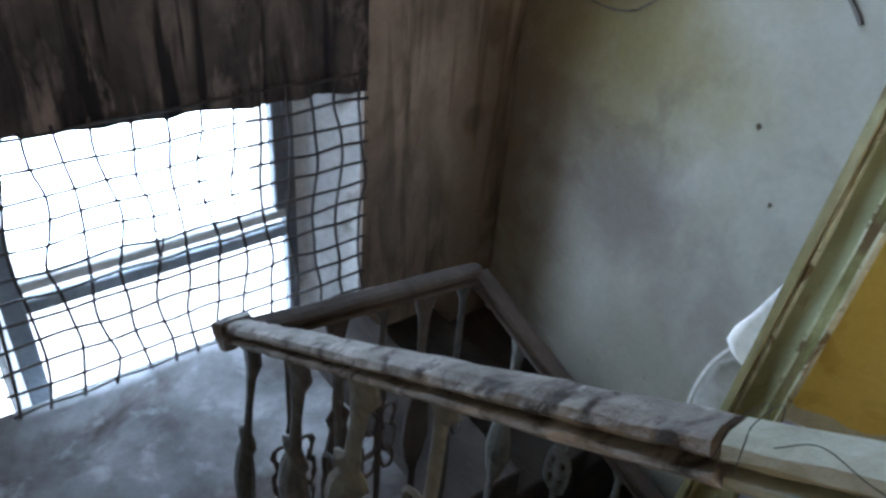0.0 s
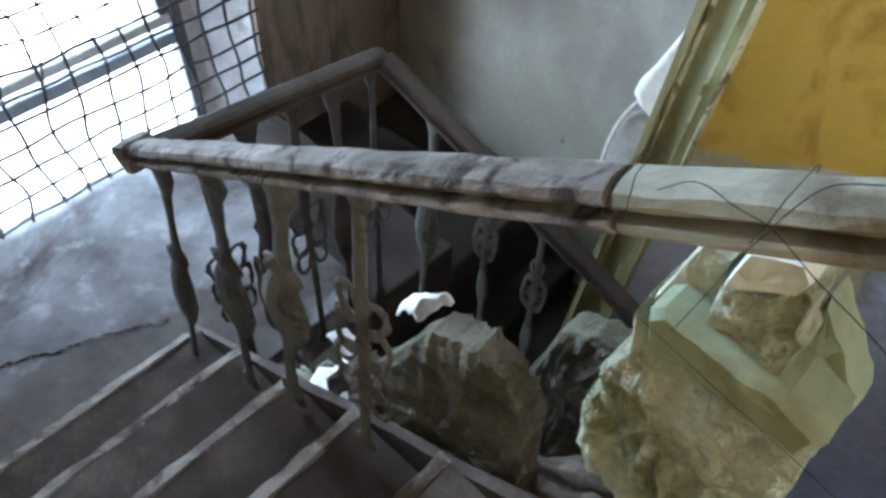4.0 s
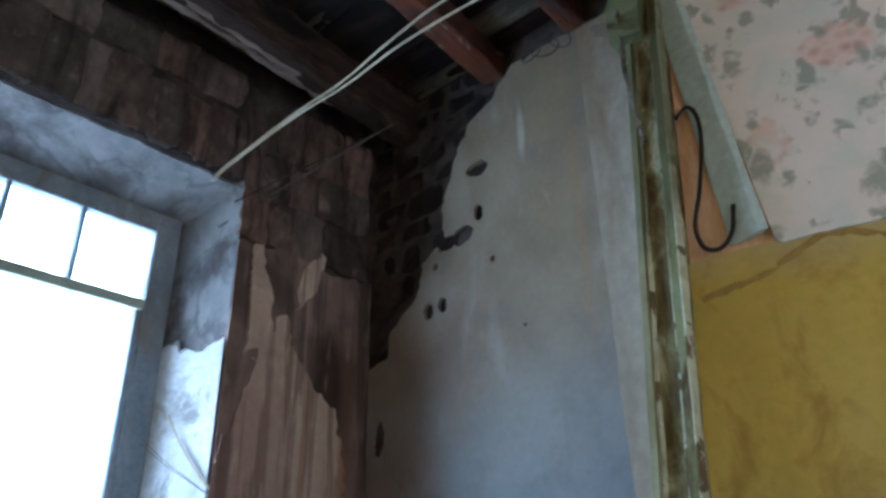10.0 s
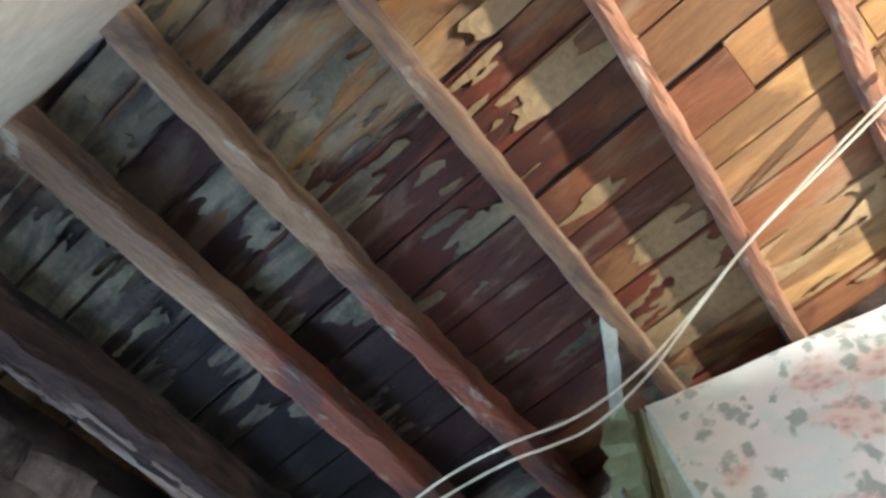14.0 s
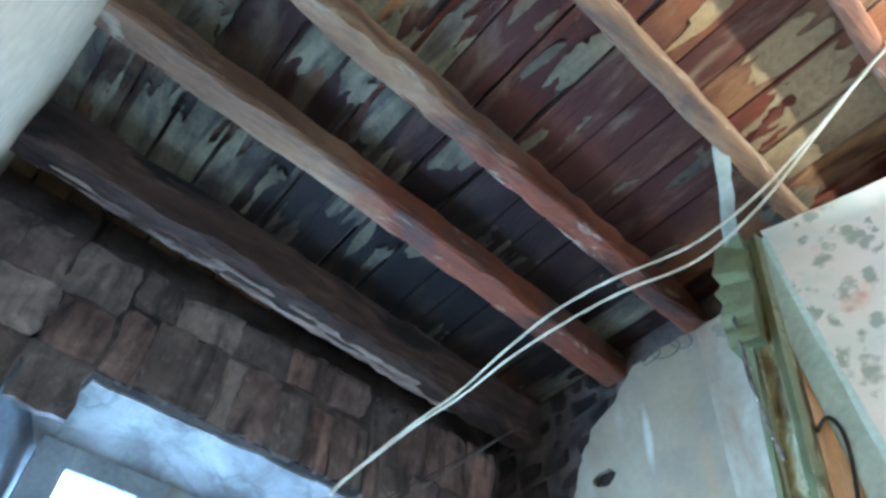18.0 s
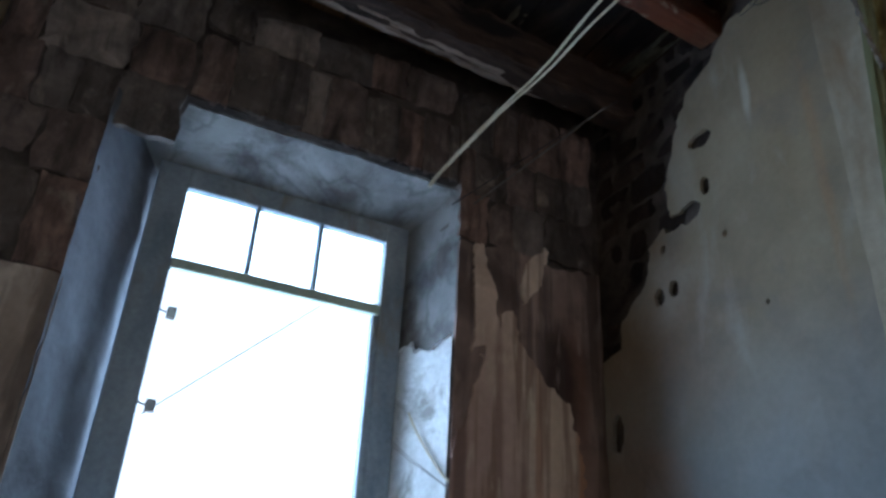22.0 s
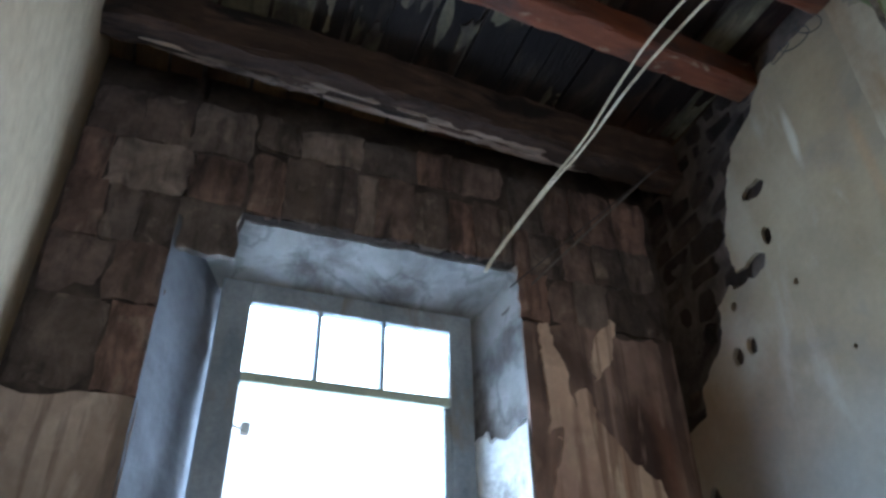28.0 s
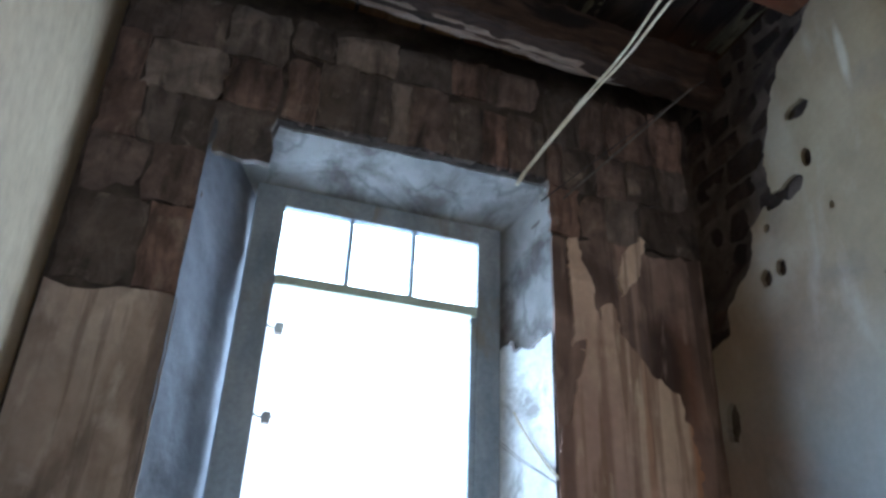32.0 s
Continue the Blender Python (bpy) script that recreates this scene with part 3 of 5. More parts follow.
# each board carries its own marks
sh = n.t.nodes.new("ShaderNodeVectorMath")
sh.operation = 'MULTIPLY_ADD'
n.link(isl, sh.inputs[0])
sh.inputs[1].default_value = (3.0, 7.0, 5.0)
n.link(whole, sh.inputs[2])
n.co = sh.outputs[0]
c = n.ramp(isl, [(0.0, (0.16, 0.055, 0.020)), (0.25, (0.35, 0.195, 0.062)), (0.5, (0.21, 0.082, 0.030)), (0.75, (0.42, 0.255, 0.085)), (1.0, (0.18, 0.085, 0.040))])
c = n.mix(c, n.ramp(n.noise(3.0, 5, 0.6, (4, 0.5, 4), 0.6), [(0.3, g(0.65)), (0.7, g(1.2))]), 0.8, 'MULTIPLY')
lime = n.ramp(n.noise(1.7, 7, 0.6, (2.2, 0.8, 1), 0.8), [(0.40, g(0)), (0.52, g(0.85))])
char = n.ramp(n.noise(1.25, 7, 0.58, (2.0, 0.8, 1), 0.8), [(0.47, g(0)), (0.56, g(0.95))])
chips = n.ramp(n.noise(3.0, 6, 0.58, (2.4, 0.6, 1), 0.6), [(0.54, g(0)), (0.70, g(0.6))])
fine = n.noise(26, 5, 0.6, (3, 0.4, 3))
n.co = whole
c = n.mix(c, (0.22, 0.20, 0.14), part_of(n, lime, blob(n, (0.7, 1.2, 6.5), (1.9, 1.35, 3), 0.5, 1.1, 0.8)))
maroon = part_of(n, n.ramp(isl, [(0.22, g(0.1)), (0.26, g(0.94)), (0.74, g(0.94)), (0.80, g(0.3))]), blob(n, (2.0, 0.55, 6.5), (1.6, 1.15, 3), 0.75, 1.1, 0.5, 1.6))
c = n.mix(c, n.ramp(n.noise(2.4, 5, 0.6, (4, 0.5, 1), 0.4), [(0.3, (0.055, 0.014, 0.007)), (0.7, (0.17, 0.037, 0.013))]), maroon)
c = n.mix(c, (0.05, 0.016, 0.010), part_of(n, char, n.ramp(blob(n, (1.5, 1.05, 6.5), (4, 1.45, 3), 0.6, 1.1, 0.6), [(0.0, g(0.6)), (1.0, g(1.0))])))
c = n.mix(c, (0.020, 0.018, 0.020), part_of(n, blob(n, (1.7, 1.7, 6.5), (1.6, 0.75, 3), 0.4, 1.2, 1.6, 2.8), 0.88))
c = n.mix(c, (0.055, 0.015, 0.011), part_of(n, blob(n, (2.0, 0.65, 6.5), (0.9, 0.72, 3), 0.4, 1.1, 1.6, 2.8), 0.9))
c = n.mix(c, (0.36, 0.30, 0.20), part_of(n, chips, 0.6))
# two broad masks multiply the boards darker towards the window wall
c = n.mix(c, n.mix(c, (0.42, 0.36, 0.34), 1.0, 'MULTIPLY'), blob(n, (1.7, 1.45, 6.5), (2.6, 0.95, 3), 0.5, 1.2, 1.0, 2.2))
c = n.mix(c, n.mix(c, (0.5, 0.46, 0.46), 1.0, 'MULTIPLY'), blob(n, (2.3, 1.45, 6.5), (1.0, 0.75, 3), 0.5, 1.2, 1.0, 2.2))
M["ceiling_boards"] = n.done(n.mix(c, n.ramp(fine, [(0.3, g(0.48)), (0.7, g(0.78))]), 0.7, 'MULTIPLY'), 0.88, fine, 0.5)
M["clay"] = surf("clay", [(0.3, (0.07, 0.063, 0.052)), (0.7, (0.24, 0.215, 0.175))], 8, 40, (0.05, 0.04, 0.035), 5, (0.48, 0.60), rnd=0.4, island=True, bump=0.6)
n = Nodes("lime_scraps")
c = n.ramp(n.noise(3.0, 6, 0.6, (1.6, 0.7, 1), 0.5), [(0.3, (0.052, 0.045, 0.028)), (0.5, (0.112, 0.097, 0.060)), (0.7, (0.20, 0.176, 0.115))])
c = n.mix(c, (0.035, 0.027, 0.025), n.ramp(n.noise(3.4, 7, 0.62, (2.2, 0.6, 1), 0.8), [(0.44, g(0)), (0.60, g(0.85))]))
c = n.mix(c, (0.33, 0.22, 0.10), part_of(n, blob(n, (1.8, -0.9, 6.5), (2.5, 1.3, 3), 0.6, 1.1, 0.8, 2.2), 0.7))
fine = n.noise(30, 5, 0.65)
M["lime_scraps"] = n.done(n.mix(c, n.ramp(fine, [(0.3, g(0.55)), (0.7, g(0.9))]), 0.7, 'MULTIPLY'), 0.92, fine, 0.6, 0.02)

n = Nodes("haze")
n.b.inputs["Emission Color"].default_value = (0.95, 0.98, 1.0, 1)
n.b.inputs["Emission Strength"].default_value = 2.6
M["haze"] = n.done((0.8, 0.8, 0.8), 1.0)

n = Nodes("glass")
n.b.inputs["Transmission Weight"].default_value = 1.0
n.b.inputs["IOR"].default_value = 1.45
M["glass"] = n.done((0.95, 0.97, 0.97), 0.02)

# ---- building helpers ----


def thing(name, at, label, category, group="", kind=""):
    e = new(name)
    e.location = at
    return tagged(e, label, category, group, kind)


def own(ob, parent):
    if parent is not None:
        ob.parent = parent
        up = Matrix.Translation(parent.location)
        q = parent
        while q.parent:
            q = q.parent
            up = Matrix.Translation(q.location) @ up
        ob.matrix_parent_inverse = up.inverted() if parent.type == 'EMPTY' or parent.location.length > 0 else Matrix()
    return ob


def part(name, bm, material, parent=None, label="", smooth=False):
    me = bpy.data.meshes.new(name)
    bm.normal_update()
    if smooth:
        for fc in bm.faces:
            fc.smooth = True
    bm.to_mesh(me)
    bm.free()
    me.materials.append(M[material])
    ob = own(new(name, me), parent)
    return tagged(ob, label) if label else ob


def pieces(name, verts, faces, material, parent=None, label="", smooth=False):
    me = bpy.data.meshes.new(name)
    me.from_pydata(verts, [], faces)
    if smooth:
        me.polygons.foreach_set("use_smooth", [True] * len(me.polygons))
    me.update()
    me.materials.append(M[material])
    ob = own(new(name, me), parent)
    return tagged(ob, label) if label else ob


def add_box(bm, x0, x1, y0, y1, z0, z1, bevel=0.0, jitter=0.0, rng=random):
    r = bmesh.ops.create_cube(bm, size=1)
    for v in r["verts"]:
        v.co = Vector(((x0 + x1) / 2 + v.co.x * (x1 - x0), (y0 + y1) / 2 + v.co.y * (y1 - y0), (z0 + z1) / 2 + v.co.z * (z1 - z0)))
        if jitter:
            v.co += Vector([rng.uniform(-jitter, jitter) for _ in range(3)])
    if bevel:
        es = {e for v in r["verts"] for e in v.link_edges}
        bmesh.ops.bevel(bm, geom=list(es), offset=bevel, segments=1, affect='EDGES')
    return bm


def box(x0, x1, y0, y1, z0, z1, bevel=0.0, jitter=0.0):
    return add_box(bmesh.new(), x0, x1, y0, y1, z0, z1, bevel, jitter)


def run(profile, path, twist=0.0, wob=0.0, up=(0, 0, 1), seed=0):
    """A profile (points across, up) carried along a path."""
    rng = random.Random(seed)
    pts = [Vector(p) for p in path]
    bm = bmesh.new()
    rings = []
    for i, p in enumerate(pts):
        d = (pts[min(i + 1, len(pts) - 1)] - pts[max(i - 1, 0)]).normalized()
        side = d.cross(Vector(up)).normalized()
        top = side.cross(d)
        rings.append([bm.verts.new(p + side * (a + rng.uniform(-wob, wob)) + top * (b + rng.uniform(-wob, wob))) for a, b in profile])
    k = len(profile)
    for r0, r1 in zip(rings, rings[1:]):
        for i in range(k):
            bm.faces.new((r0[i], r0[(i + 1) % k], r1[(i + 1) % k], r1[i]))
    bm.faces.new(rings[0][::-1])
    bm.faces.new(rings[-1])
    bmesh.ops.recalc_face_normals(bm, faces=bm.faces)
    return bm


def circle(r, k=8):
    return [(r * math.cos(2 * math.pi * i / k), r * math.sin(2 * math.pi * i / k)) for i in range(k)]


def smooth_path(points, steps=6):
    """A Catmull-Rom line through the points."""
    p = [Vector(q) for q in points]
    p = [p[0] * 2 - p[1]] + p + [p[-1] * 2 - p[-2]]
    out = []
    for i in range(1, len(p) - 2):
        for s in range(steps):
            t = s / steps
            a, b, c2, d = p[i - 1], p[i], p[i + 1], p[i + 2]
            out.append(0.5 * (2 * b + (c2 - a) * t + (2 * a - 5 * b + 4 * c2 - d) * t * t + (3 * b - a - 3 * c2 + d) * t ** 3))
    return out + [p[-2]]


def line(a, b, k=8, wob=0.0, seed=1):
    rng = random.Random(seed)
    a, b = Vector(a), Vector(b)
    return [a.lerp(b, i / k) + Vector([rng.uniform(-wob, wob) for _ in range(3)]) for i in range(k + 1)]


def nz(x, y, z=0.0):
    return noise.noise(Vector((x, y, z)))


def rag(x, y, s=0):
    """Ragged variation of an edge, about -1 to 1."""
    return 0.6 * nz(x * 4, y * 4, s) + 0.35 * nz(x * 11, y * 11, s + 3) + 0.25 * nz(x * 27, y * 27, s + 7)


def layer(name, origin, u, v, lu, lv, keep, material, thick=0.015, cell=0.03, relief=0.006, parent=None, label=""):
    """A coat on a wall: a sheet in the plane of u and v, kept where keep(a, b) > 0, with a real broken edge; it stands out along u x v."""
    o, u, v = Vector(origin), Vector(u).normalized(), Vector(v).normalized()
    nrm = u.cross(v)
    nu, nv = max(1, round(lu / cell)), max(1, round(lv / cell))
    du, dv = lu / nu, lv / nv
    val = [[max(-1.0, min(1.0, keep(i * du, j * dv))) or 1e-6 for j in range(nv + 1)] for i in range(nu + 1)]
    verts, faces, idx = [], [], {}

    def node(key, a, b):
        if key not in idx:
            h = thick + relief * (nz(a * 3, b * 3, 5) + 0.5 * nz(a * 9, b * 9, 9))
            idx[key] = len(verts)
            verts.append(o + u * a + v * b + nrm * h)
        return idx[key]

    def foot(k):
        key = ("f", k)
        if key not in idx:
            idx[key] = len(verts)
            q = verts[k]
            verts.append(q - nrm * ((q - o).dot(nrm) + 0.004))
        return idx[key]

    for i in range(nu):
        for j in range(nv):
            cs = [(i, j), (i + 1, j), (i + 1, j + 1), (i, j + 1)]
            vs = [val[a][b] for a, b in cs]
            if max(vs) <= 0:
                continue
            poly, cuts = [], []
            for k in range(4):
                (a, b), (a2, b2) = cs[k], cs[(k + 1) % 4]
                f0, f1 = vs[k], vs[(k + 1) % 4]
                if f0 > 0:
                    poly.append(node((a, b), a * du, b * dv))
                if (f0 > 0) != (f1 > 0):
                    t = f0 / (f0 - f1)
                    q = node((min((a, b), (a2, b2)), max((a, b), (a2, b2))), (a + (a2 - a) * t) * du, (b + (b2 - b) * t) * dv)
                    poly.append(q)
                    cuts.append((q, f0 > 0))
            if len(poly) >= 3:
                faces.append(poly)
            if len(cuts) == 2:
                p0, p1 = (cuts[0][0], cuts[1][0]) if cuts[0][1] else (cuts[1][0], cuts[0][0])
                faces.append([p1, p0, foot(p0), foot(p1)])
    return pieces(name, verts, faces, material, parent, label)


def hole(a, b, ca, cb, ra, rb):
    return math.hypot((a - ca) / ra, (b - cb) / rb) - 1 + 0.35 * rag(a * 3, b * 3, ca * 9) + 0.40 * rag(a * 9, b * 8, cb * 7)


def stone(x0, x1, z0, z1, depth, seed, gap=0.002):
    """One rough-dressed stone, face towards -y at y = 0, its back at depth."""
    r = random.Random(seed)
    bm = bmesh.new()
    nx, nzv = 5, 5
    out = r.uniform(-0.010, 0.014)
    tilt = (r.uniform(-0.009, 0.009), r.uniform(-0.009, 0.009))
    j = min(x1 - x0, z1 - z0) * 0.055
    off = r.uniform(0, 90)
    grid = []
    for a in range(nx + 1):
        col = []
        for b in range(nzv + 1):
            u, w = 2 * a / nx - 1, 2 * b / nzv - 1
            rim_a = 1 - 0.015 * (u * w) ** 2
            x = (x0 + x1) / 2 + ((x1 - x0) / 2 - gap) * u * rim_a + r.uniform(-j, j)
            z = (z0 + z1) / 2 + ((z1 - z0) / 2 - gap) * w * rim_a + r.uniform(-j, j)
            fall = 0.016 * max(abs(u), abs(w)) ** 12
            col.append(bm.verts.new((x, fall + out + tilt[0] * u + tilt[1] * w + 0.014 * nz(x * 9, z * 9, off), z)))
        grid.append(col)
    for a in range(nx):
        for b in range(nzv):
            bm.faces.new((grid[a][b], grid[a + 1][b], grid[a + 1][b + 1], grid[a][b + 1]))
    rim = [grid[a][0] for a in range(nx + 1)] + [grid[nx][b] for b in range(1, nzv + 1)] + [grid[a][nzv] for a in range(nx - 1, -1, -1)] + [grid[0][b] for b in range(nzv - 1, 0, -1)]
    back = [bm.verts.new((q.co.x, depth, q.co.z)) for q in rim]
    for i in range(len(rim)):
        bm.faces.new((rim[i], back[i], back[(i + 1) % len(rim)], rim[(i + 1) % len(rim)]))
    bmesh.ops.recalc_face_normals(bm, faces=bm.faces)
    return bm


def rock(center, size, seed, rot=(0, 0, 0), rough=0.12, cuts=4):
    """A broken lump: a subdivided box with chipped corners and a rough skin."""
    r = random.Random(seed)
    bm = bmesh.new()
    bmesh.ops.create_cube(bm, size=1)
    bmesh.ops.subdivide_edges(bm, edges=bm.edges[:], cuts=cuts, use_grid_fill=True)
    off = Vector((r.uniform(0, 50), r.uniform(0, 50), r.uniform(0, 50)))
    m = Matrix.LocRotScale(center, Euler([radians(a) for a in rot]), None)
    for w in bm.verts:
        p = w.co.copy()
        q = p * (1 - 0.18 * max(0, p.length - 0.62))
        q *= 1 + rough * noise.noise(p * 2.2 + off) + rough * 0.5 * noise.noise(p * 6 + off)
        w.co = m @ Vector((q.x * size[0], q.y * size[1], q.z * size[2]))
    return bm


# ---- window wall ----
YW = 2.4
wall = tagged(part("wall_window", box(-0.3, 0.484, YW + 0.03, 3.0, -1.0, 6.9), "mortar"), "fire-blackened stone wall round two tall windows", "wall", kind="structure")
for a in ((2.15, 3.3, -1.0, 6.9), (0.46, 2.15, -1.0, 0.4), (0.46, 2.15, 2.74, 3.66), (0.46, 2.15, 5.74, 6.9)):
    part("masonry", box(a[0], a[1], YW + 0.03, 3.0, a[2], a[3]), "mortar", wall)
V = (0, 0, 1)


def on_window_wall(name, x0, x1, z0, z1, keep, material, thick=0.02, base=YW + 0.012, cell=0.03, label="", relief=0.006):
    return layer(name, (x0, base, z0), (1, 0, 0), (0, 0, 1), x1 - x0, z1 - z0, lambda a, b: keep(x0 + a, z0 + b), material, thick, cell, relief, wall, label)


# sooty coat between the windows, hanging in drips over the lower head
on_window_wall("soot_coat", 0.0, 2.13, 2.5, 3.68, lambda x, z: min(z - 2.54 - 0.062 * (2.13 - x) - 0.03 * rag(x * 1.5, 0, 2), 3.67 - z + 0.03 * rag(x * 2, 1, 4) - (0.0 if x > 0.49 else 0)), "soot_plaster", label="soot-black plaster run with drips")
on_window_wall("lower_coat", 2.10, 2.99, -0.6, 3.34, lambda x, z: min(3.30 + 0.05 * rag(x, z, 5) - z, x - 2.115), "corner_plaster", label="sooty plaster at the room's corner")
on_window_wall("under_coat", 2.12, 2.99, 3.2, 5.45, lambda x, z: min(5.40 + 0.06 * rag(x, z, 6) - z, x - 2.13, z - 3.27 + 0.04 * rag(x * 2, z, 8)), "brown_plaster", label="red-brown scorched plaster")


def buff(x, z):
    r = rag(x * 1.4, z * 0.9, 9)
    diag = 5.02 - 0.9 * max(0.0, x - 2.34) - z
    low = min(diag, x - 2.25 + 0.3 * max(0, 4.75 - z), 2.80 - x + 0.03 * (4.6 - z)) + 0.10 * r
    p1 = -hole(x, z, 2.262 + 0.02 * math.sin(z * 9), 5.10, 0.060, 0.27) * 0.1 + 0.02 * r
    p2 = -hole(x - 0.35 * (z - 5.30), z, 2.56, 5.31, 0.055, 0.15) * 0.1 + 0.025 * r + 0.035 * rag(x * 6, z * 5, 3)
    p3 = -hole(x, z, 2.42, 4.93, 0.05, 0.13) * 0.1 + 0.03 * r
    return max(min(low, z - 3.42 + 0.17 * rag(x * 2.6, z * 0.8, 4)), p1, p2, p3)


on_window_wall("top_coat", 2.13, 2.98, 3.25, 5.5, buff, "buff_plaster", 0.014, YW - 0.006, 0.022, "pale flaking top coat of plaster")
on_window_wall("left_coat", 0.0, 0.49, -0.6, 4.85, lambda x, z: min(4.76 + 0.05 * rag(x, z, 11) - z, 0.485 - x), "tan_plaster", label="streaked tan plaster beside the window")

# stones: courses beside and over the upper window
srng = random.Random(5)
ROWS_L = ((4.78, 5.18, (0.0, 0.30, 0.485)), (5.18, 5.47, (0.0, 0.25, 0.485)), (5.47, 5.76, (0.0, 0.17, 0.32, 0.47, 0.74)), (5.76, 6.03, (0.0, 0.13, 0.48, 0.74)), (6.03, 6.34, (0.0, 0.22, 0.45, 0.74)))
ROWS_R = ((5.42, 5.70, (2.13, 2.30, 2.46, 2.66, 2.99)), (5.70, 5.97, (2.13, 2.22, 2.42, 2.60, 2.80, 2.99)), (5.97, 6.34, (2.13, 2.34, 2.50, 2.78, 2.99)))
cells = [(a, b, z0, z1) for rows in (ROWS_L, ROWS_R) for z0, z1, xs in rows for a, b in zip(xs, xs[1:])]
x = 0.76
while x < 2.08:
    w = srng.uniform(0.10, 0.20)
    x1 = min(x + w, 2.12)
    cells.append((x, x1, 5.74, 6.10 + srng.uniform(-0.03, 0.03)))
    x = x1
x = 0.76
while x < 2.08:
    x1 = min(x + srng.uniform(0.16, 0.34), 2.12)
    cells.append((x, x1, 6.13, 6.36))
    x = x1
for i, (a, b, z0, z1) in enumerate(cells):
    o = part("stone", stone(a, b, z0, z1, 0.05, i), "stone", wall)
    o.location.y = YW
# reveals of the upper window: splayed sides, broken head, ragged sill
H = 5.70
layer("reveal", (2.12, YW, 3.64), (-0.14, 0.42, 0), V, 0.443, 2.08, lambda a, b: min(b - 0.02, 2.08 - b, a + 0.004), "grey_reveal", 0.012, 0.03, 0.012, wall, "grey broken render of the window's side")
layer("reveal", (2.105, YW - 0.002, 3.66), (-0.14, 0.42, 0), V, 0.443, 1.45, lambda a, b: 1.22 - 0.25 * a + 0.10 * rag(a, b, 3) - b + (0.10 if a > 0.25 else 0) - 3 * max(0, 0.07 - abs(a - 0.27 - 0.2 * (b - 0.35))) * (1 if b < 0.5 else 0), "white_reveal", 0.012, 0.02, 0.006, wall, "white-painted plaster left on the window's side")
layer("reveal", (0.74, 2.82, 3.64), (-0.25, -0.42, 0), V, 0.512, 2.0, lambda a, b: 1, "shaded_reveal", 0.012, 0.04, 0.012, wall, "render of the window's side with shade put into its colour")
layer("window_head", (0.49, 2.84, 5.53), (1, 0, 0), (0, -0.44, 0.17), 1.65, 0.46, lambda a, b: 0.45 + 0.02 * rag(a * 2, b, 4) - b if a > 0.26 else 0.30 - b, "grey_reveal", 0.01, 0.03, 0.012, wall, "pale broken render under the window's head")
layer("window_sill", (0.45, 2.385, 3.655), (1, 0, 0), (0, 0.36, 0.13), 1.70, 0.385, lambda a, b: b - 0.012 + 0.03 * rag(a * 1.6, b, 13), "white_reveal", 0.02, 0.018, 0.055, wall, "crumbling white window sill")
on_window_wall("sill_edge", 0.49, 2.13, 3.5, 3.72, lambda x, z: z - 3.652 + 0.10 * rag(x * 3.0, z * 1.2, 17), "white_reveal", 0.03, YW - 0.004, 0.018, "broken white plaster lip of the sill", 0.016)
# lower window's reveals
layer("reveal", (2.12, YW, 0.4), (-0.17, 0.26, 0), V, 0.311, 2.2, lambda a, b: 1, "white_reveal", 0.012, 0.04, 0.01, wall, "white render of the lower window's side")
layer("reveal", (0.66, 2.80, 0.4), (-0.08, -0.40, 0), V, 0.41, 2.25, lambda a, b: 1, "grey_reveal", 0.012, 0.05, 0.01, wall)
bm = box(0.46, 2.15, YW + 0.02, 3.0, 2.56, 2.74)
for w in bm.verts:
    if w.co.z < 2.6 and w.co.x < 1:
        w.co.z = 2.665
part("window_head", bm, "soot_plaster", wall, "blackened lintel of the lower window")


def window_frame(name, label, y, bars, panes):
    w = thing(name, (1.3, y, bars[0][4]), label, "window", kind="structure")
    for i, (nm, x0, x1, z0, z1, z2, z3, material) in enumerate([(b[0], b[1], b[2], b[4], b[5], 0, 0, b[6]) for b in bars]):
        bm = box(x0, x1, y - 0.03, y + 0.03, z0, z1, 0.006)
        part(nm, bm, material, w)
    for x0, x1, z0, z1 in panes:
        o = part("pane", box(x0, x1, y - 0.002, y + 0.002, z0, z1), "glass", w)
        o.visible_shadow = False
    return w


FP, PG = "frame_paint", "pale_green"
window_frame("window_1", "tall wooden window with three top lights and a missing lower sash", 2.76, (
    ("jamb", 0.72, 0.865, 0, 3.68, 5.56, FP), ("jamb", 1.875, 2.0, 0, 3.68, 5.56, FP), ("frame_head", 0.865, 1.875, 0, 5.452, 5.56, FP), ("frame_sill", 0.865, 1.875, 0, 3.68, 3.80, FP),
    ("transom", 0.865, 1.875, 0, 5.040, 5.095, PG), ("muntin", 1.190, 1.212, 0, 5.095, 5.452, FP), ("muntin", 1.515, 1.537, 0, 5.095, 5.452, FP),
    ("sash_stile", 1.84, 1.875, 0, 3.80, 5.035, FP)), ((0.865, 1.190, 5.095, 5.452), (1.212, 1.515, 5.095, 5.452), (1.537, 1.875, 5.095, 5.452)))
window_frame("window_2", "weathered grey window frame with a heavy transom", 2.62, (
    ("jamb", 0.64, 0.72, 0, 0.4, 2.66, FP), ("mullion", 1.83, 1.885, 0, 0.4, 2.60, "dark_frame"), ("frame_head", 0.72, 1.83, 0, 2.60, 2.67, FP),
    ("transom", 0.72, 1.83, 0, 1.80, 1.86, FP), ("sash_rail", 0.72, 1.83, 0, 1.90, 1.95, "white_reveal"), ("sash_stile", 1.785, 1.83, 0, 1.95, 2.60, "dark_frame")), ((0.72, 1.77, 1.95, 2.60),))
wb = part("side_board", box(1.885, 2.14, 2.655, 2.695, 0.4, 2.60, 0.004), "white_reveal", bpy.data.objects["window_2"])

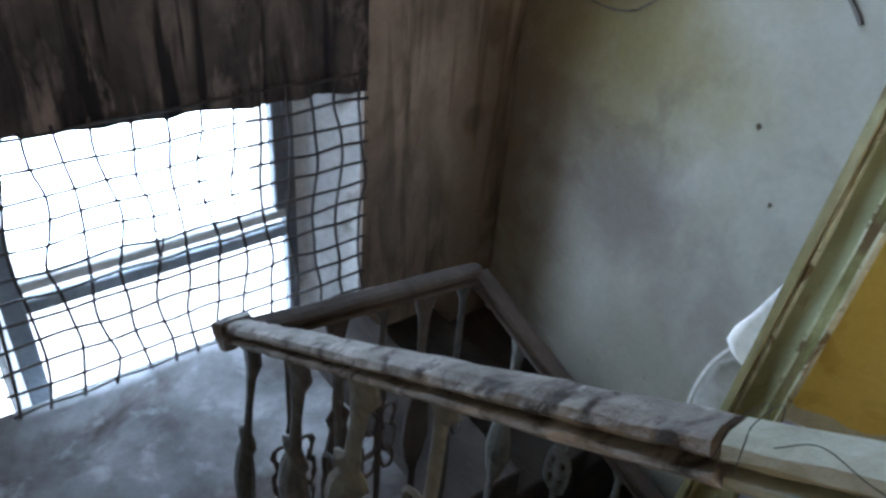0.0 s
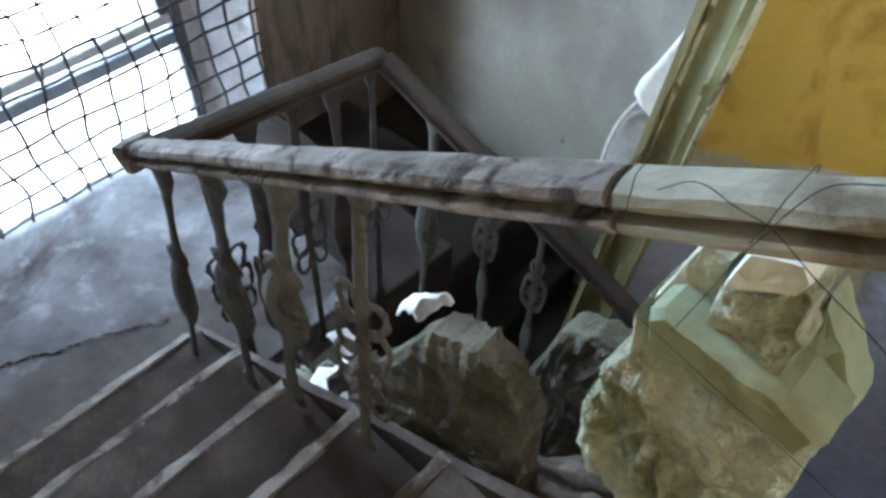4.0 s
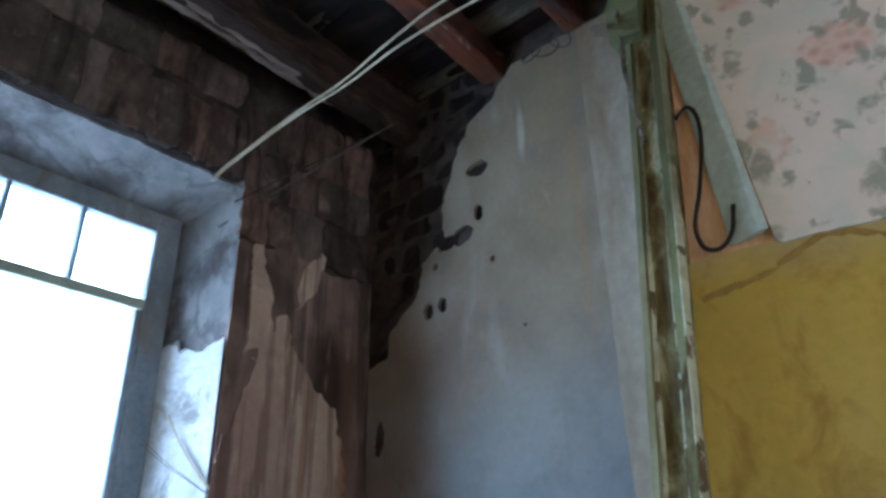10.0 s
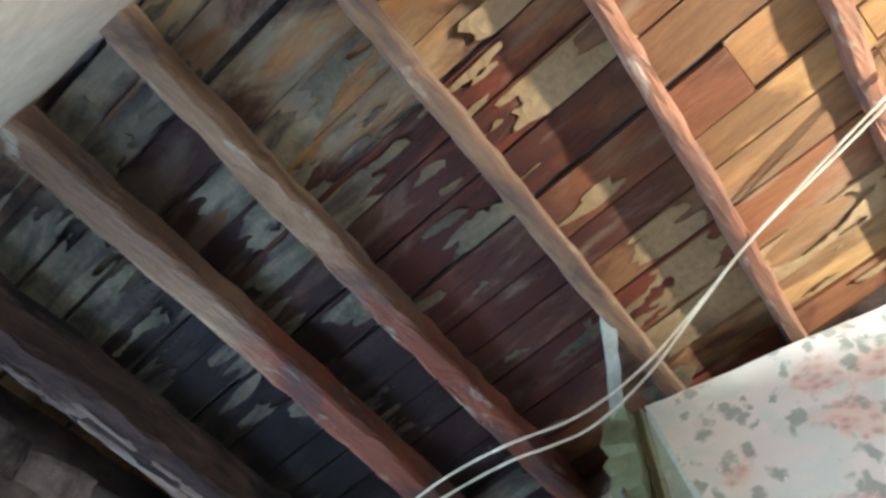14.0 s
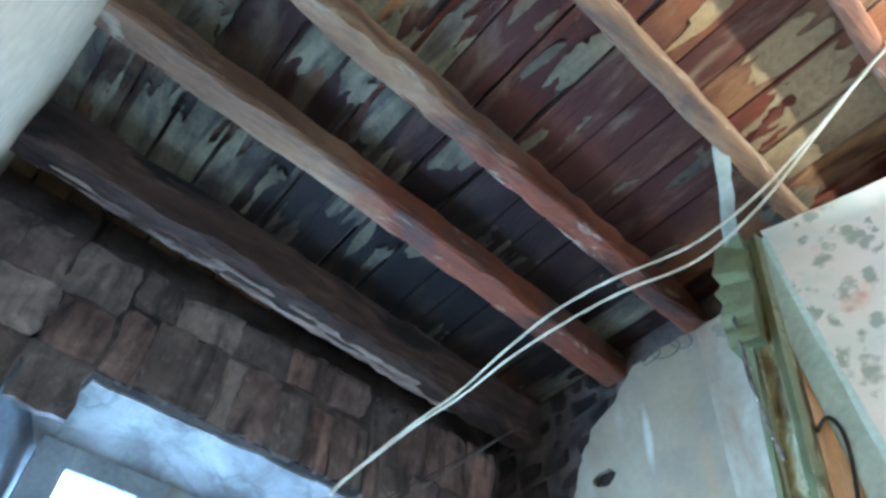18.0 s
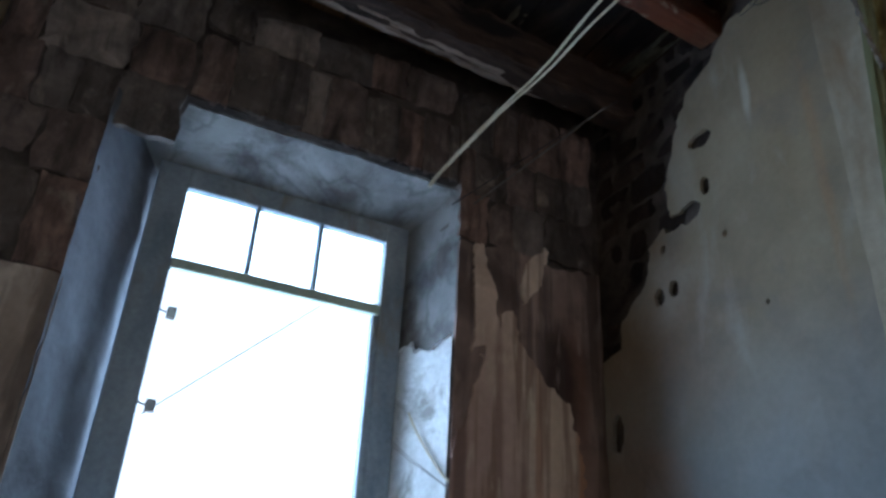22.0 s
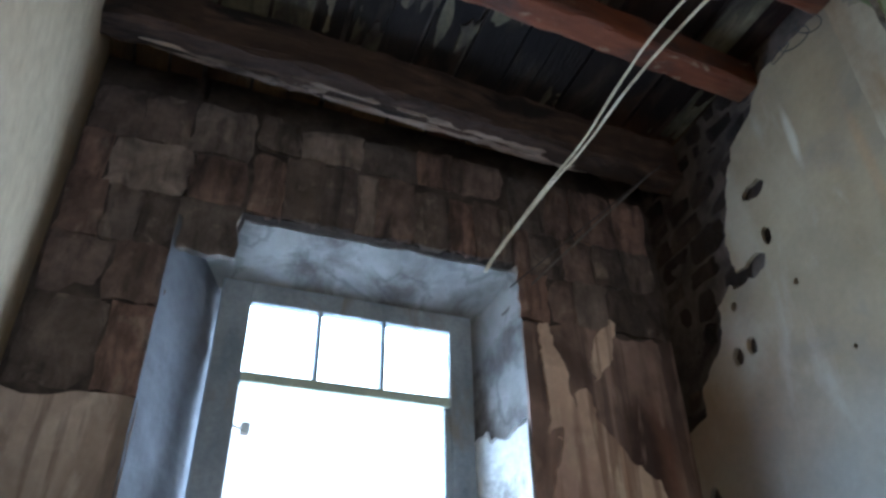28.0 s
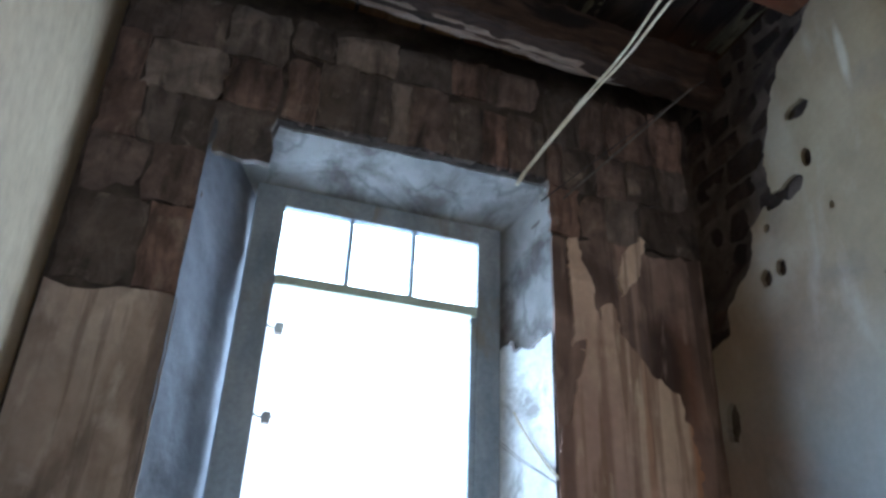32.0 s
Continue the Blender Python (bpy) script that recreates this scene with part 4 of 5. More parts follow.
# wire guard across the lower window
guard = thing("window_guard", (1.3, 2.38, 1.5), "rusty hand-tied wire mesh across the lower window", "wire mesh")
grng = random.Random(11)
x = 0.60
while x < 2.13:
    part("wire", run(circle(0.0065, 5), smooth_path([(x + grng.uniform(-0.012, 0.012) + 0.018 * math.sin(zz * 9 + x * 7), 2.378 + grng.uniform(-0.008, 0.008), 1.50 + zz) for zz in [1.15 * k / 9 for k in range(10)]], 3), up=(0, 1, 0)), "wire", guard)
    x += 0.115
zz = 1.52
while zz < 2.66:
    part("wire", run(circle(0.0065, 5), smooth_path([(0.56 + 1.56 * k / 12, 2.372 + grng.uniform(-0.006, 0.006), zz + grng.uniform(-0.009, 0.009)) for k in range(13)], 3)), "wire", guard)
    zz += grng.choice((0.092, 0.105, 0.115))
part("wire", run(circle(0.0045, 5), smooth_path([(1.12, 2.36, 2.30), (1.14, 2.35, 2.22), (1.20, 2.34, 2.16), (1.19, 2.35, 2.06)], 5), up=(0, 1, 0)), "wire", guard, "loose bent end of wire")

# ---- right wall ----
right = tagged(part("wall_right", box(3.03, 3.3, -4.0, YW + 0.03, -1.0, 6.9), "mortar"), "stone wall under broken grey plaster", "wall", kind="structure")
EDGE = ((4.80, 2.62), (4.89, 2.46), (4.95, 2.25), (5.08, 2.25), (5.18, 2.10), (5.27, 2.01), (5.42, 1.99), (5.50, 1.84), (5.68, 1.87), (5.95, 1.76), (6.14, 1.66), (6.22, 1.44), (6.40, 1.32))
HOLES = ((1.59, 5.83, 0.075, 0.042), (1.60, 5.57, 0.028, 0.05), (1.71, 5.48, 0.070, 0.055), (1.80, 5.47, 0.075, 0.038), (1.95, 5.13, 0.032, 0.045), (1.855, 5.14, 0.03, 0.042), (2.31, 4.54, 0.045, 0.085), (1.90, 5.36, 0.018, 0.022), (1.52, 5.28, 0.012, 0.018), (1.85, 3.13, 0.014, 0.018), (1.14, 2.71, 0.013, 0.014), (1.745, 2.45, 0.013, 0.014), (1.27, 1.36, 0.013, 0.014), (1.0, 2.45, 0.012, 0.014), (1.36, 4.9, 0.013, 0.014))


def plaster(y, z):
    e = 3.0
    for (z0, y0), (z1, y1) in zip(EDGE, EDGE[1:]):
        if z0 <= z <= z1:
            e = y0 + (y1 - y0) * (z - z0) / (z1 - z0)
    if z > EDGE[-1][0]:
        e = EDGE[-1][1]
    f0 = e + 0.055 * rag(y * 1.3, z * 1.3, 21) + 0.022 * rag(y * 5, z * 5, 33) - y
    for h0 in HOLES:
        f0 = min(f0, 0.08 * hole(y, z, *h0))
    return min(f0, 6.36 + 0.04 * rag(y, z, 2) - z)


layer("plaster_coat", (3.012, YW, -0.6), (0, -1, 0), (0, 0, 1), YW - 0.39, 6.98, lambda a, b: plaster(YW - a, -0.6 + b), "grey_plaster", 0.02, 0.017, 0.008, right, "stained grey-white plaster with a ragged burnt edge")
layer("jamb_coat", (3.012, 0.935, 2.7), (0, -1, 0), (0, 0, 1), 0.55, 3.65, lambda a, b: min(a - 0.012 + 0.012 * rag(a, b * 0.5, 4), b - 0.55 - 2.2 * max(0, 0.16 - a) + 0.08 * rag(a * 2, b, 6)), "jamb_plaster", 0.026, 0.025, 0.008, right, "cream plaster strip beside the post")
brng = random.Random(8)
z = 4.78
k = 0
while z < 6.42:
    h1 = brng.uniform(0.10, 0.19)
    y = 2.42
    while y > 1.15:
        w = brng.uniform(0.14, 0.30)
        o = part("stone", stone(0, w, z, z + h1, 0.05, 900 + k), "black_stone", right)
        o.matrix_basis = Matrix.Translation((3.022, y, 0)) @ Matrix.Rotation(radians(-90), 4, 'Z')
        k += 1
        y -= w
    z += h1

# old cables and a crack across the right wall
for nm, pts, r, mt in (("old_cable", ((2.98, 2.35, 3.12), (2.985, 2.18, 2.97), (2.985, 1.98, 2.92), (2.985, 1.80, 2.94), (2.985, 1.66, 3.05), (2.985, 1.55, 3.22), (2.985, 1.45, 3.36), (2.985, 1.34, 3.46)), 0.004, "old_sheath"),
                       ("old_cable", ((2.985, 1.92, 3.68), (2.985, 1.62, 3.56), (2.985, 1.34, 3.46), (2.985, 1.20, 3.38), (2.985, 1.07, 3.28), (2.985, 0.93, 3.14)), 0.009, "old_sheath")):
    tagged(part(nm, run(circle(r, 6), smooth_path(pts, 6), up=(1, 0, 0.01), wob=0.002), mt, None), "dusty old cable sagging over grey plaster", "cable", "old cables")

tagged(part("old_cable", run(circle(0.005, 6), smooth_path([(2.078, 2.515, 5.475), (2.24, 2.37, 5.655), (2.50, 2.23, 5.925), (2.80, 2.035, 6.235)], 6), up=(1, 0, 0.01), wob=0.002), "old_sheath", None), "taut dark cable from window head to ceiling beam", "cable", "old cables")

for dz in (0.0, -0.022):
    tagged(part("reveal_wire", run(circle(0.0016, 5), smooth_path([(1.962, 2.755, 4.475 + dz), (2.015, 2.60, 4.355 + dz * 0.6), (2.062, 2.46, 4.265 + dz * 0.3), (2.098, 2.355, 4.195)], 5), up=(0, 0, 1), wob=0.001), "old_sheath", None), "thin dark wire stapled across the window's white side", "wire", "wires on the window's side")

# ---- left wall, back, floors ----
lw = bmesh.new()
pts = [(-0.02, YW + 0.1), (0.12, 0.5), (0.12, -0.9), (-0.5, -0.9), (-0.5, YW + 0.1)]
lo = [lw.verts.new((px, py, -1.0)) for px, py in pts]
hi = [lw.verts.new((px, py, 6.6)) for px, py in pts]
lw.faces.new(lo)
lw.faces.new(hi[::-1])
for i in range(5):
    lw.faces.new((lo[i], hi[i], hi[(i + 1) % 5], lo[(i + 1) % 5]))
bmesh.ops.recalc_face_normals(lw, faces=lw.faces)
tagged(part("wall_left", lw, "left_plaster"), "plain cream-white plaster wall", "wall", kind="structure")
tagged(part("wall_left_back", box(-0.5, -0.2, -4.0, -0.9, -1.0, 6.9), "left_plaster"), "cream-white plaster wall", "wall", kind="structure")
# unseen back wall; its assumed high opening's sill cuts the ceiling beam
bw = tagged(part("wall_back", box(-0.5, 0.5, -4.3, -4.0, -1.0, 6.9), "left_plaster"), "unseen plaster back wall with openings added to shape the light", "wall", kind="structure")
for a in ((1.4, 3.3, -1.0, 4.62), (0.5, 1.4, -1.0, 2.86), (0.5, 1.4, 4.95, 6.9), (1.4, 3.3, 5.6, 6.9), (1.4, 1.5, 4.62, 5.6), (2.4, 3.3, 4.62, 5.6)):
    part("masonry", box(a[0], a[1], -4.3, -4.0, a[2], a[3]), "left_plaster", bw)
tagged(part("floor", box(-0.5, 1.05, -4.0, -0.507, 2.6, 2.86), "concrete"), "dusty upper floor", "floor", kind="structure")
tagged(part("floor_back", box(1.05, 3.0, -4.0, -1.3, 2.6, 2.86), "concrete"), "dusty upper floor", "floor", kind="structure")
tagged(part("floor_lower", box(-0.5, 3.1, -4.0, 2.5, -1.0, -0.7), "earth"), "dark lower floor", "floor", kind="structure")

# ---- ceiling ----
cv, cf, boards = [], [], []
crng = random.Random(3)


def slab(x0, x1, y0, y1, z0, z1, sk=0.0):
    b = len(cv)
    for zq in (z0, z1):
        for px, py in ((x0, y0), (x1, y0), (x1 + sk, y1), (x0 + sk, y1)):
            cv.append((px, py, zq + crng.uniform(-0.003, 0.003)))
    cf.extend([(b + 3, b + 2, b + 1, b), (b + 4, b + 5, b + 6, b + 7), (b, b + 1, b + 5, b + 4), (b + 1, b + 2, b + 6, b + 5), (b + 2, b + 3, b + 7, b + 6), (b + 3, b, b + 4, b + 7)])


x = -0.4
while x < 3.2:
    w = crng.uniform(0.14, 0.24)
    boards.append((x, x + w))
    y = -4.0 + crng.uniform(-0.5, 0)
    while y < 2.6:
        y1 = min(y + crng.choice((3.2, 4.4, 7.0, 7.0)), 2.62)
        dz = crng.uniform(0, 0.026)
        slab(x, x + w - crng.uniform(0.004, 0.022), y, y1 - 0.006, 6.508 + dz, 6.535 + dz, crng.uniform(-0.01, 0.01) - 0.02)
        y = y1
    x += w
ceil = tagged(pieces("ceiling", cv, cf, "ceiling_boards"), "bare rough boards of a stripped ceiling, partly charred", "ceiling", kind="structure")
tagged(part("ceiling_cover", box(-0.5, 3.3, -4.3, 3.0, 6.57, 6.7), "mortar"), "dark underside of the roof deck", "ceiling", kind="structure")


def scraps(x, y):
    """Where old limewash and clay still cling: board by board, ragged at the ends, most of it towards the window."""
    for k, (b0, b1) in enumerate(boards):
        if b0 <= x < b1:
            few = -0.04 + 0.40 * max(0.0, 1 - math.hypot((x - 2.4) / 0.9, (y - 1.5) / 0.8)) + 0.30 * max(0.0, 0.55 - y) + 0.22 * max(0.0, 1 - math.hypot((x - 2.0) / 0.75, (y - 0.5) / 0.7)) + 0.5 * max(0.0, y - 1.75)
            if y < -1.1:
                few += 0.5
            v = nz(k * 3.7, y * 1.9, 2) + 0.30 * nz(x * 14, y * 2.2, k * 1.3) + 0.30 * nz(x * 30, y * 5.0, 7) + 0.10 * nz(x * 40, y * 26, 3) - few - 0.12
            return min(0.12 * v, x - b0 - 0.004, b1 - 0.022 - x) + 0.002
    return -1


clay = layer("clay_scraps", (0.0, -1.4, 6.512), (0, 1, 0), (1, 0, 0), 3.4, 3.0, lambda a, b: scraps(b, a - 1.4), "lime_scraps", 0.005, 0.0165, 0.004)
tagged(clay, "grey scraps of limewash and clay left on ceiling boards", "clay", kind="stuff")



def joist(y0, y1, w, h, z0, material, label, seed, wob=0.005):
    pr = [(-w / 2, 0.022), (-w / 2 + 0.008, 0.006), (-w / 2 + 0.022, 0), (w / 2 - 0.022, 0), (w / 2 - 0.008, 0.006), (w / 2, 0.022), (w / 2, h), (-w / 2, h)]
    bow = random.Random(seed).uniform(-0.013, 0.014)
    path = [(-0.05 + 3.08 * k / 40, y0 + (y1 - y0) * k / 40 + bow * math.sin(math.pi * k / 40) + 0.008 * nz(k * 0.35, seed), z0 + 0.006 * nz(k * 0.3, seed, 4)) for k in range(41)]
    o = part("joist", run(pr, path, wob=wob, seed=seed), material)
    return tagged(o, label, "joist", "ceiling joists")


joist(1.27, 1.47, 0.15, 0.15, 6.36, "joist_wood", "red-brown squared ceiling joist, scorched towards its end", 1)
joist(0.68, 0.93, 0.115, 0.15, 6.36, "joist_wood", "weathered pale ceiling joist with a splintered underside", 2, 0.009)
joist(0.00, 0.23, 0.085, 0.15, 6.36, "joist_wood", "narrow brown ceiling joist", 3)
joist(-0.72, -0.33, 0.075, 0.15, 6.36, "joist_wood", "narrow warm-brown ceiling joist", 4)
joist(-1.50, -0.98, 0.085, 0.07, 6.44, "joist_wood", "brown ceiling joist above the papered wall", 5)
joist(-2.2, -1.7, 0.085, 0.06, 6.45, "joist_wood", "brown ceiling joist further back", 6)
beam = joist(1.968, 2.138, 0.160, 0.26, 6.26, "charred_wood", "thick charred beam along the window wall", 7, 0.012)
M["bare_split"] = surf("bare_split", [(0.3, (0.15, 0.115, 0.092)), (0.5, (0.34, 0.27, 0.225)), (0.7, (0.56, 0.48, 0.42))], 4, 30, (0.05, 0.037, 0.031), 3, (0.48, 0.64), (0.5, 1.8, 1.8), bump=0.4, grain=True)
sprng = random.Random(23)
for k in range(12):
    xs = 0.0 + 2.1 * k / 12 + sprng.uniform(-0.06, 0.06)
    ln = sprng.uniform(0.45, 1.10)
    off = sprng.uniform(0.020, 0.042) if k % 4 else sprng.uniform(-0.05, 0.01)
    pth = []
    for q in range(13):
        xq = xs + ln * q / 12
        lift = 0.016 * max(0.0, abs(q - 6) / 6 - 0.55) * 3
        pth.append((xq, 2.0 + 0.17 * xq / 3.0 + off + 0.010 * nz(q * 0.5, k), 6.258 + lift + 0.006 * nz(q * 0.7, k, 3)))
    w = sprng.uniform(0.010, 0.027)
    part("splinter", run([(-w, 0.004), (-w * 0.4, -0.004), (w * 0.5, -0.005), (w, 0.004), (0.0, 0.014)], pth, wob=0.007, seed=k), "bare_split", beam, "pale split wood on the charred beam")

# ---- partition with post: it leans ----


def px(y, z):
    return 2.0 + 0.138 * (z - 1.5) + 0.25 * (0.42 - y)


def post_y(z):
    return 0.475 - 0.018 * (z - 1.35)


def edge_y(z):
    return post_y(z) - 0.06


PU, PV = Vector((0.25, -1.0, 0.0)), Vector((0.138, 0.0, 1.0))
PL = 2.3


def on_partition(name, z0, z1, keep, material, thick, label, cell=0.04, relief=0.006):
    y0 = 0.5
    cu, cvv = 1 / PU.length, 1 / PV.length
    return layer(name, (px(y0, z0), y0, z0), PU, PV, PL, (z1 - z0) / cvv, lambda a, b: keep(y0 - a * cu, z0 + b * cvv), material, thick, cell, relief, part_wall, label)


pw = bmesh.new()
ring = [(edge_y(0.9), 0.9), (edge_y(6.33), 6.33), (-1.6, 6.33), (-1.6, 0.9)]
fr = [pw.verts.new((px(y, z), y, z)) for y, z in ring]
bk = [pw.verts.new((px(y, z) + 0.09, y, z)) for y, z in ring]
pw.faces.new(fr)
pw.faces.new(bk[::-1])
for i in range(4):
    pw.faces.new((fr[i], bk[i], bk[(i + 1) % 4], fr[(i + 1) % 4]))
bmesh.ops.recalc_face_normals(pw, faces=pw.faces)
part_wall = tagged(part("partition", pw, "bare_board"), "leaning board partition, yellow below and papered above", "partition", kind="structure")
on_partition("yellow_coat", 2.2, 4.9, lambda y, z: min(edge_y(z) - y + 0.02, 4.70 + 0.02 * rag(y, z, 3) - 0.04 * y - z, z - 2.43 + 0.04 * rag(y * 1.3, z, 6) + 0.25 * (y - 0.4)), "yellow_wall", 0.012, "mustard-yellow distempered plaster, stained")
on_partition("wallpaper_sheet", 4.66, 6.32, lambda y, z: min(0.115 + 0.135 * (z - 4.7) - y, z - 4.68 + 0.02 * rag(y, z, 8)), "wallpaper", 0.022, "cream floral wallpaper with rose clusters", 0.03, 0.01)
pe = [Vector((px(0.165 + 0.125 * k * 0.127, 4.72 + k * 0.127) - 0.024, 0.165 + 0.125 * k * 0.127, 4.72 + k * 0.127)) for k in range(13)]
part("paper_fold", run([(-0.065, 0.0), (-0.06, 0.004), (0.03, 0.016), (0.05, 0.006), (0.03, 0.0)], pe, up=(-1, 0, 0), wob=0.003, seed=4), "paper_edge", part_wall, "pale blue-green folded edge of wallpaper")
part("tide_mark", run([(-0.011, -0.001), (0.011, -0.001), (0.007, 0.0015), (-0.007, 0.0015)], smooth_path([(px(y, z) - 0.0135, y, z) for y, z in ((0.33, 4.55), (0.20, 4.58), (0.10, 4.62), (0.0, 4.68), (-0.08, 4.67), (-0.2, 4.62), (-0.35, 4.64))], 4), up=(-1, 0, 0), wob=0.004, seed=6), "tide", part_wall, "brown tide mark")
on_partition("band_coat", 2.2, 2.6, lambda y, z: min(edge_y(z) + 0.02 - y, z - 2.22 + 0.04 * rag(y, z, 1), 2.58 - z), "rubble_paint", 0.008, "pale green plaster under the yellow coat", 0.03)
on_partition("dado_coat", 0.92, 2.46, lambda y, z: min(edge_y(z) + 0.02 - y, 2.40 + 0.03 * rag(y * 2, 0, 5) - z), "blue_dado", 0.010, "blue-washed plaster low on the partition", 0.04)
part("stub", box(1.93, 2.4, -1.6, 0.42, -0.7, 0.92, 0, 0.02), "earth", part_wall)

post = thing("post", (1.98, 0.50, 1.35), "green-painted timber door post with flaking moulded edges", "post")
pa, pb = Vector((1.98, 0.475, 1.32)), Vector((2.655, 0.39, 6.22))
part("core", run([(-0.06, -0.05), (0.06, -0.05), (0.06, 0.05), (-0.06, 0.05)], line(pa, pb, 40), up=(1, 0, 0), wob=0.005, seed=2), "post_core", post, "flaked brown-green face of the post")
for off, w, d, mt in ((0.054, 0.020, 0.074, "olive_paint"), (0.036, 0.006, 0.064, "pale_line"), (-0.034, 0.007, 0.068, "pale_line"), (-0.052, 0.026, 0.072, "green_paint"), (-0.068, 0.006, 0.080, "pale_line")):
    part("moulding", run([(-w / 2, -d), (w / 2, -d), (w / 2 + 0.004, -0.045), (-w / 2 - 0.004, -0.045)], line(pa + Vector((0, off, 0)), pb + Vector((0, off, 0)), 44), up=(1, 0, 0), wob=0.002, seed=int(off * 1000) + 90), mt, post)
part("head_splice", run([(-0.07, -0.07), (0.06, -0.085), (0.075, 0.05), (-0.06, 0.06)], line((2.54, 0.46, 5.65), (2.60, 0.43, 6.22), 10, 0.008, 4), up=(1, 0, 0), wob=0.012, seed=9), "green_paint", post, "split pale-green wood at the post's head")
tagged(part("batten", run([(-0.028, -0.012), (0.028, -0.012), (0.028, 0.012), (-0.028, 0.012)], line((2.60, 0.45, 6.20), (2.18, 0.145, 6.41), 8, 0.003, 3), wob=0.003, seed=5), "rail_pale"), "loose pale-green batten between post and joist", "batten")

# torn paper beside the post
tp = thing("torn_paper", (2.12, 0.58, 2.2), "white torn sheet of old paper curling off beside the post", "torn paper")


def flap(name, rows, material):
    """A sheet from rows of (z, inner y, outer y, curl), standing off the post."""
    vs, fs = [], []
    for i, (z, y0, y1, curl) in enumerate(rows):
        for k in range(6):
            a = k / 5
            vs.append((2.0 + 0.138 * (z - 1.5) - 0.02 - curl * a * a + 0.004 * nz(i * 0.7, k * 0.8), y0 + (y1 - y0) * a, z + 0.01 * rag(i * 0.4, k * 0.3, 2)))
    for i in range(len(rows) - 1):
        for k in range(5):
            q = i * 6 + k
            fs.append((q, q + 1, q + 7, q + 6))
    o = pieces(name, vs, fs, material, tp, "", True)
    md = o.modifiers.new("thickness", 'SOLIDIFY')
    md.thickness = 0.003


flap("sheet", [(3.02, 0.47, 0.50, 0.0), (2.95, 0.47, 0.528, 0.0), (2.88, 0.47, 0.497, 0.0), (2.80, 0.47, 0.510, 0.005), (2.70, 0.47, 0.540, 0.008), (2.62, 0.47, 0.567, 0.01), (2.56, 0.47, 0.593, 0.01), (2.52, 0.47, 0.597, 0.012), (2.49, 0.47, 0.570, 0.012), (2.47, 0.47, 0.515, 0.012)], "torn_paper")
flap("curl", [(2.48, 0.50, 0.565, 0.012), (2.44, 0.50, 0.597, 0.01), (2.38, 0.50, 0.615, 0.0), (2.30, 0.50, 0.620, -0.01), (2.20, 0.50, 0.610, -0.02)], "paper_grey")
part("edge_strip", run([(-0.004, -0.001), (0.004, -0.001), (0.004, 0.001), (-0.004, 0.001)], smooth_path([(2.108, 0.580, 2.50), (2.10, 0.605, 2.44), (2.098, 0.622, 2.37), (2.09, 0.627, 2.28), (2.085, 0.617, 2.16), (2.07, 0.610, 2.0)], 5), up=(1, 0, 0)), "torn_paper", tp)

# dark rod, cord and string by the post
tagged(part("bent_rod", run(circle(0.0075, 6), smooth_path([(px(y, z) - 0.035, y, z) for y, z in ((0.33, 5.24), (0.29, 5.28), (0.262, 5.22), (0.262, 5.10), (0.285, 4.93), (0.312, 4.80), (0.295, 4.715), (0.25, 4.70), (0.212, 4.75), (0.198, 4.84))], 5), up=(1, 0, 0.02)), "black_cable", None, "", True), "dark bent iron rod hanging by wallpaper edge", "hook")
tagged(part("twisted_cord", run(circle(0.007, 6), smooth_path([(2.53, 0.455, 6.1), (2.49, 0.465, 5.85), (2.455, 0.46, 5.6), (2.42, 0.44, 5.36), (2.40, 0.415, 5.2), (2.39, 0.40, 5.12)], 8), up=(1, 0, 0), wob=0.004, seed=3), "clay"), "dusty twisted cord down the green post", "cord")
tagged(part("string", run(circle(0.0045, 5), smooth_path([(2.97, 0.95, 3.70), (2.96, 0.95, 3.62), (2.90, 0.93, 3.57), (2.4, 0.66, 3.60), (2.18, 0.52, 3.61), (2.20, 0.40, 3.60), (2.27, 0.32, 3.61), (px(0.0, 3.61) - 0.02, 0.0, 3.61), (px(-0.6, 3.61) - 0.02, -0.6, 3.61)], 6), up=(0.2, 0, 1)), "cable"), "pale string looped round the post along yellow wall", "string")

# cream cables from the window's corner to the joists
for i, (off, sag) in enumerate(((0.0, 0.0), (0.028, 0.05))):
    pts = [(1.93 + off * 0.3, 2.37, 5.62), (1.97 + off * 0.3, 2.30, 5.70), (2.09 + off * 0.3, 2.0, 5.89 - sag * 0.2), (2.16 + off * 0.5, 1.7, 5.98 - sag * 0.4), (2.18 + off, 1.4, 6.055 - sag * 0.6), (2.20 + off * 1.5, 1.1, 6.10 - sag), (2.25 + off * 1.5, 0.8, 6.11 - sag), (2.36 + off * 1.5, 0.5, 6.14 - sag), (2.41 + off, 0.2, 6.22 - sag * 0.5), (2.40 + off * 0.5, -0.1, 6.32), (2.30, -0.46, 6.345), (2.16 + off, -1.0, 6.335), (2.05, -1.6, 6.34)]
    tagged(part("cable", run(circle(0.0062, 6), smooth_path(pts, 7), wob=0.001), "cable", None, "", True), "cream two-core cable strung from window to joists", "cable", "cream cables")
tagged(part("thin_wire", run(circle(0.004, 5), smooth_path([(2.06, 2.36, 5.55), (2.35, 2.24, 5.82), (2.72, 2.08, 6.16), (2.86, 2.0, 6.28)], 5)), "wire"), "thin grey wire across the blackened corner", "wire")
tagged(part("reveal_cable", run(circle(0.006, 5), smooth_path([(2.02, 2.62, 4.55), (2.05, 2.55, 4.43), (2.09, 2.44, 4.29), (2.115, 2.37, 4.22)], 5)), "cable"), "frayed pale cable on the window's side", "cable")

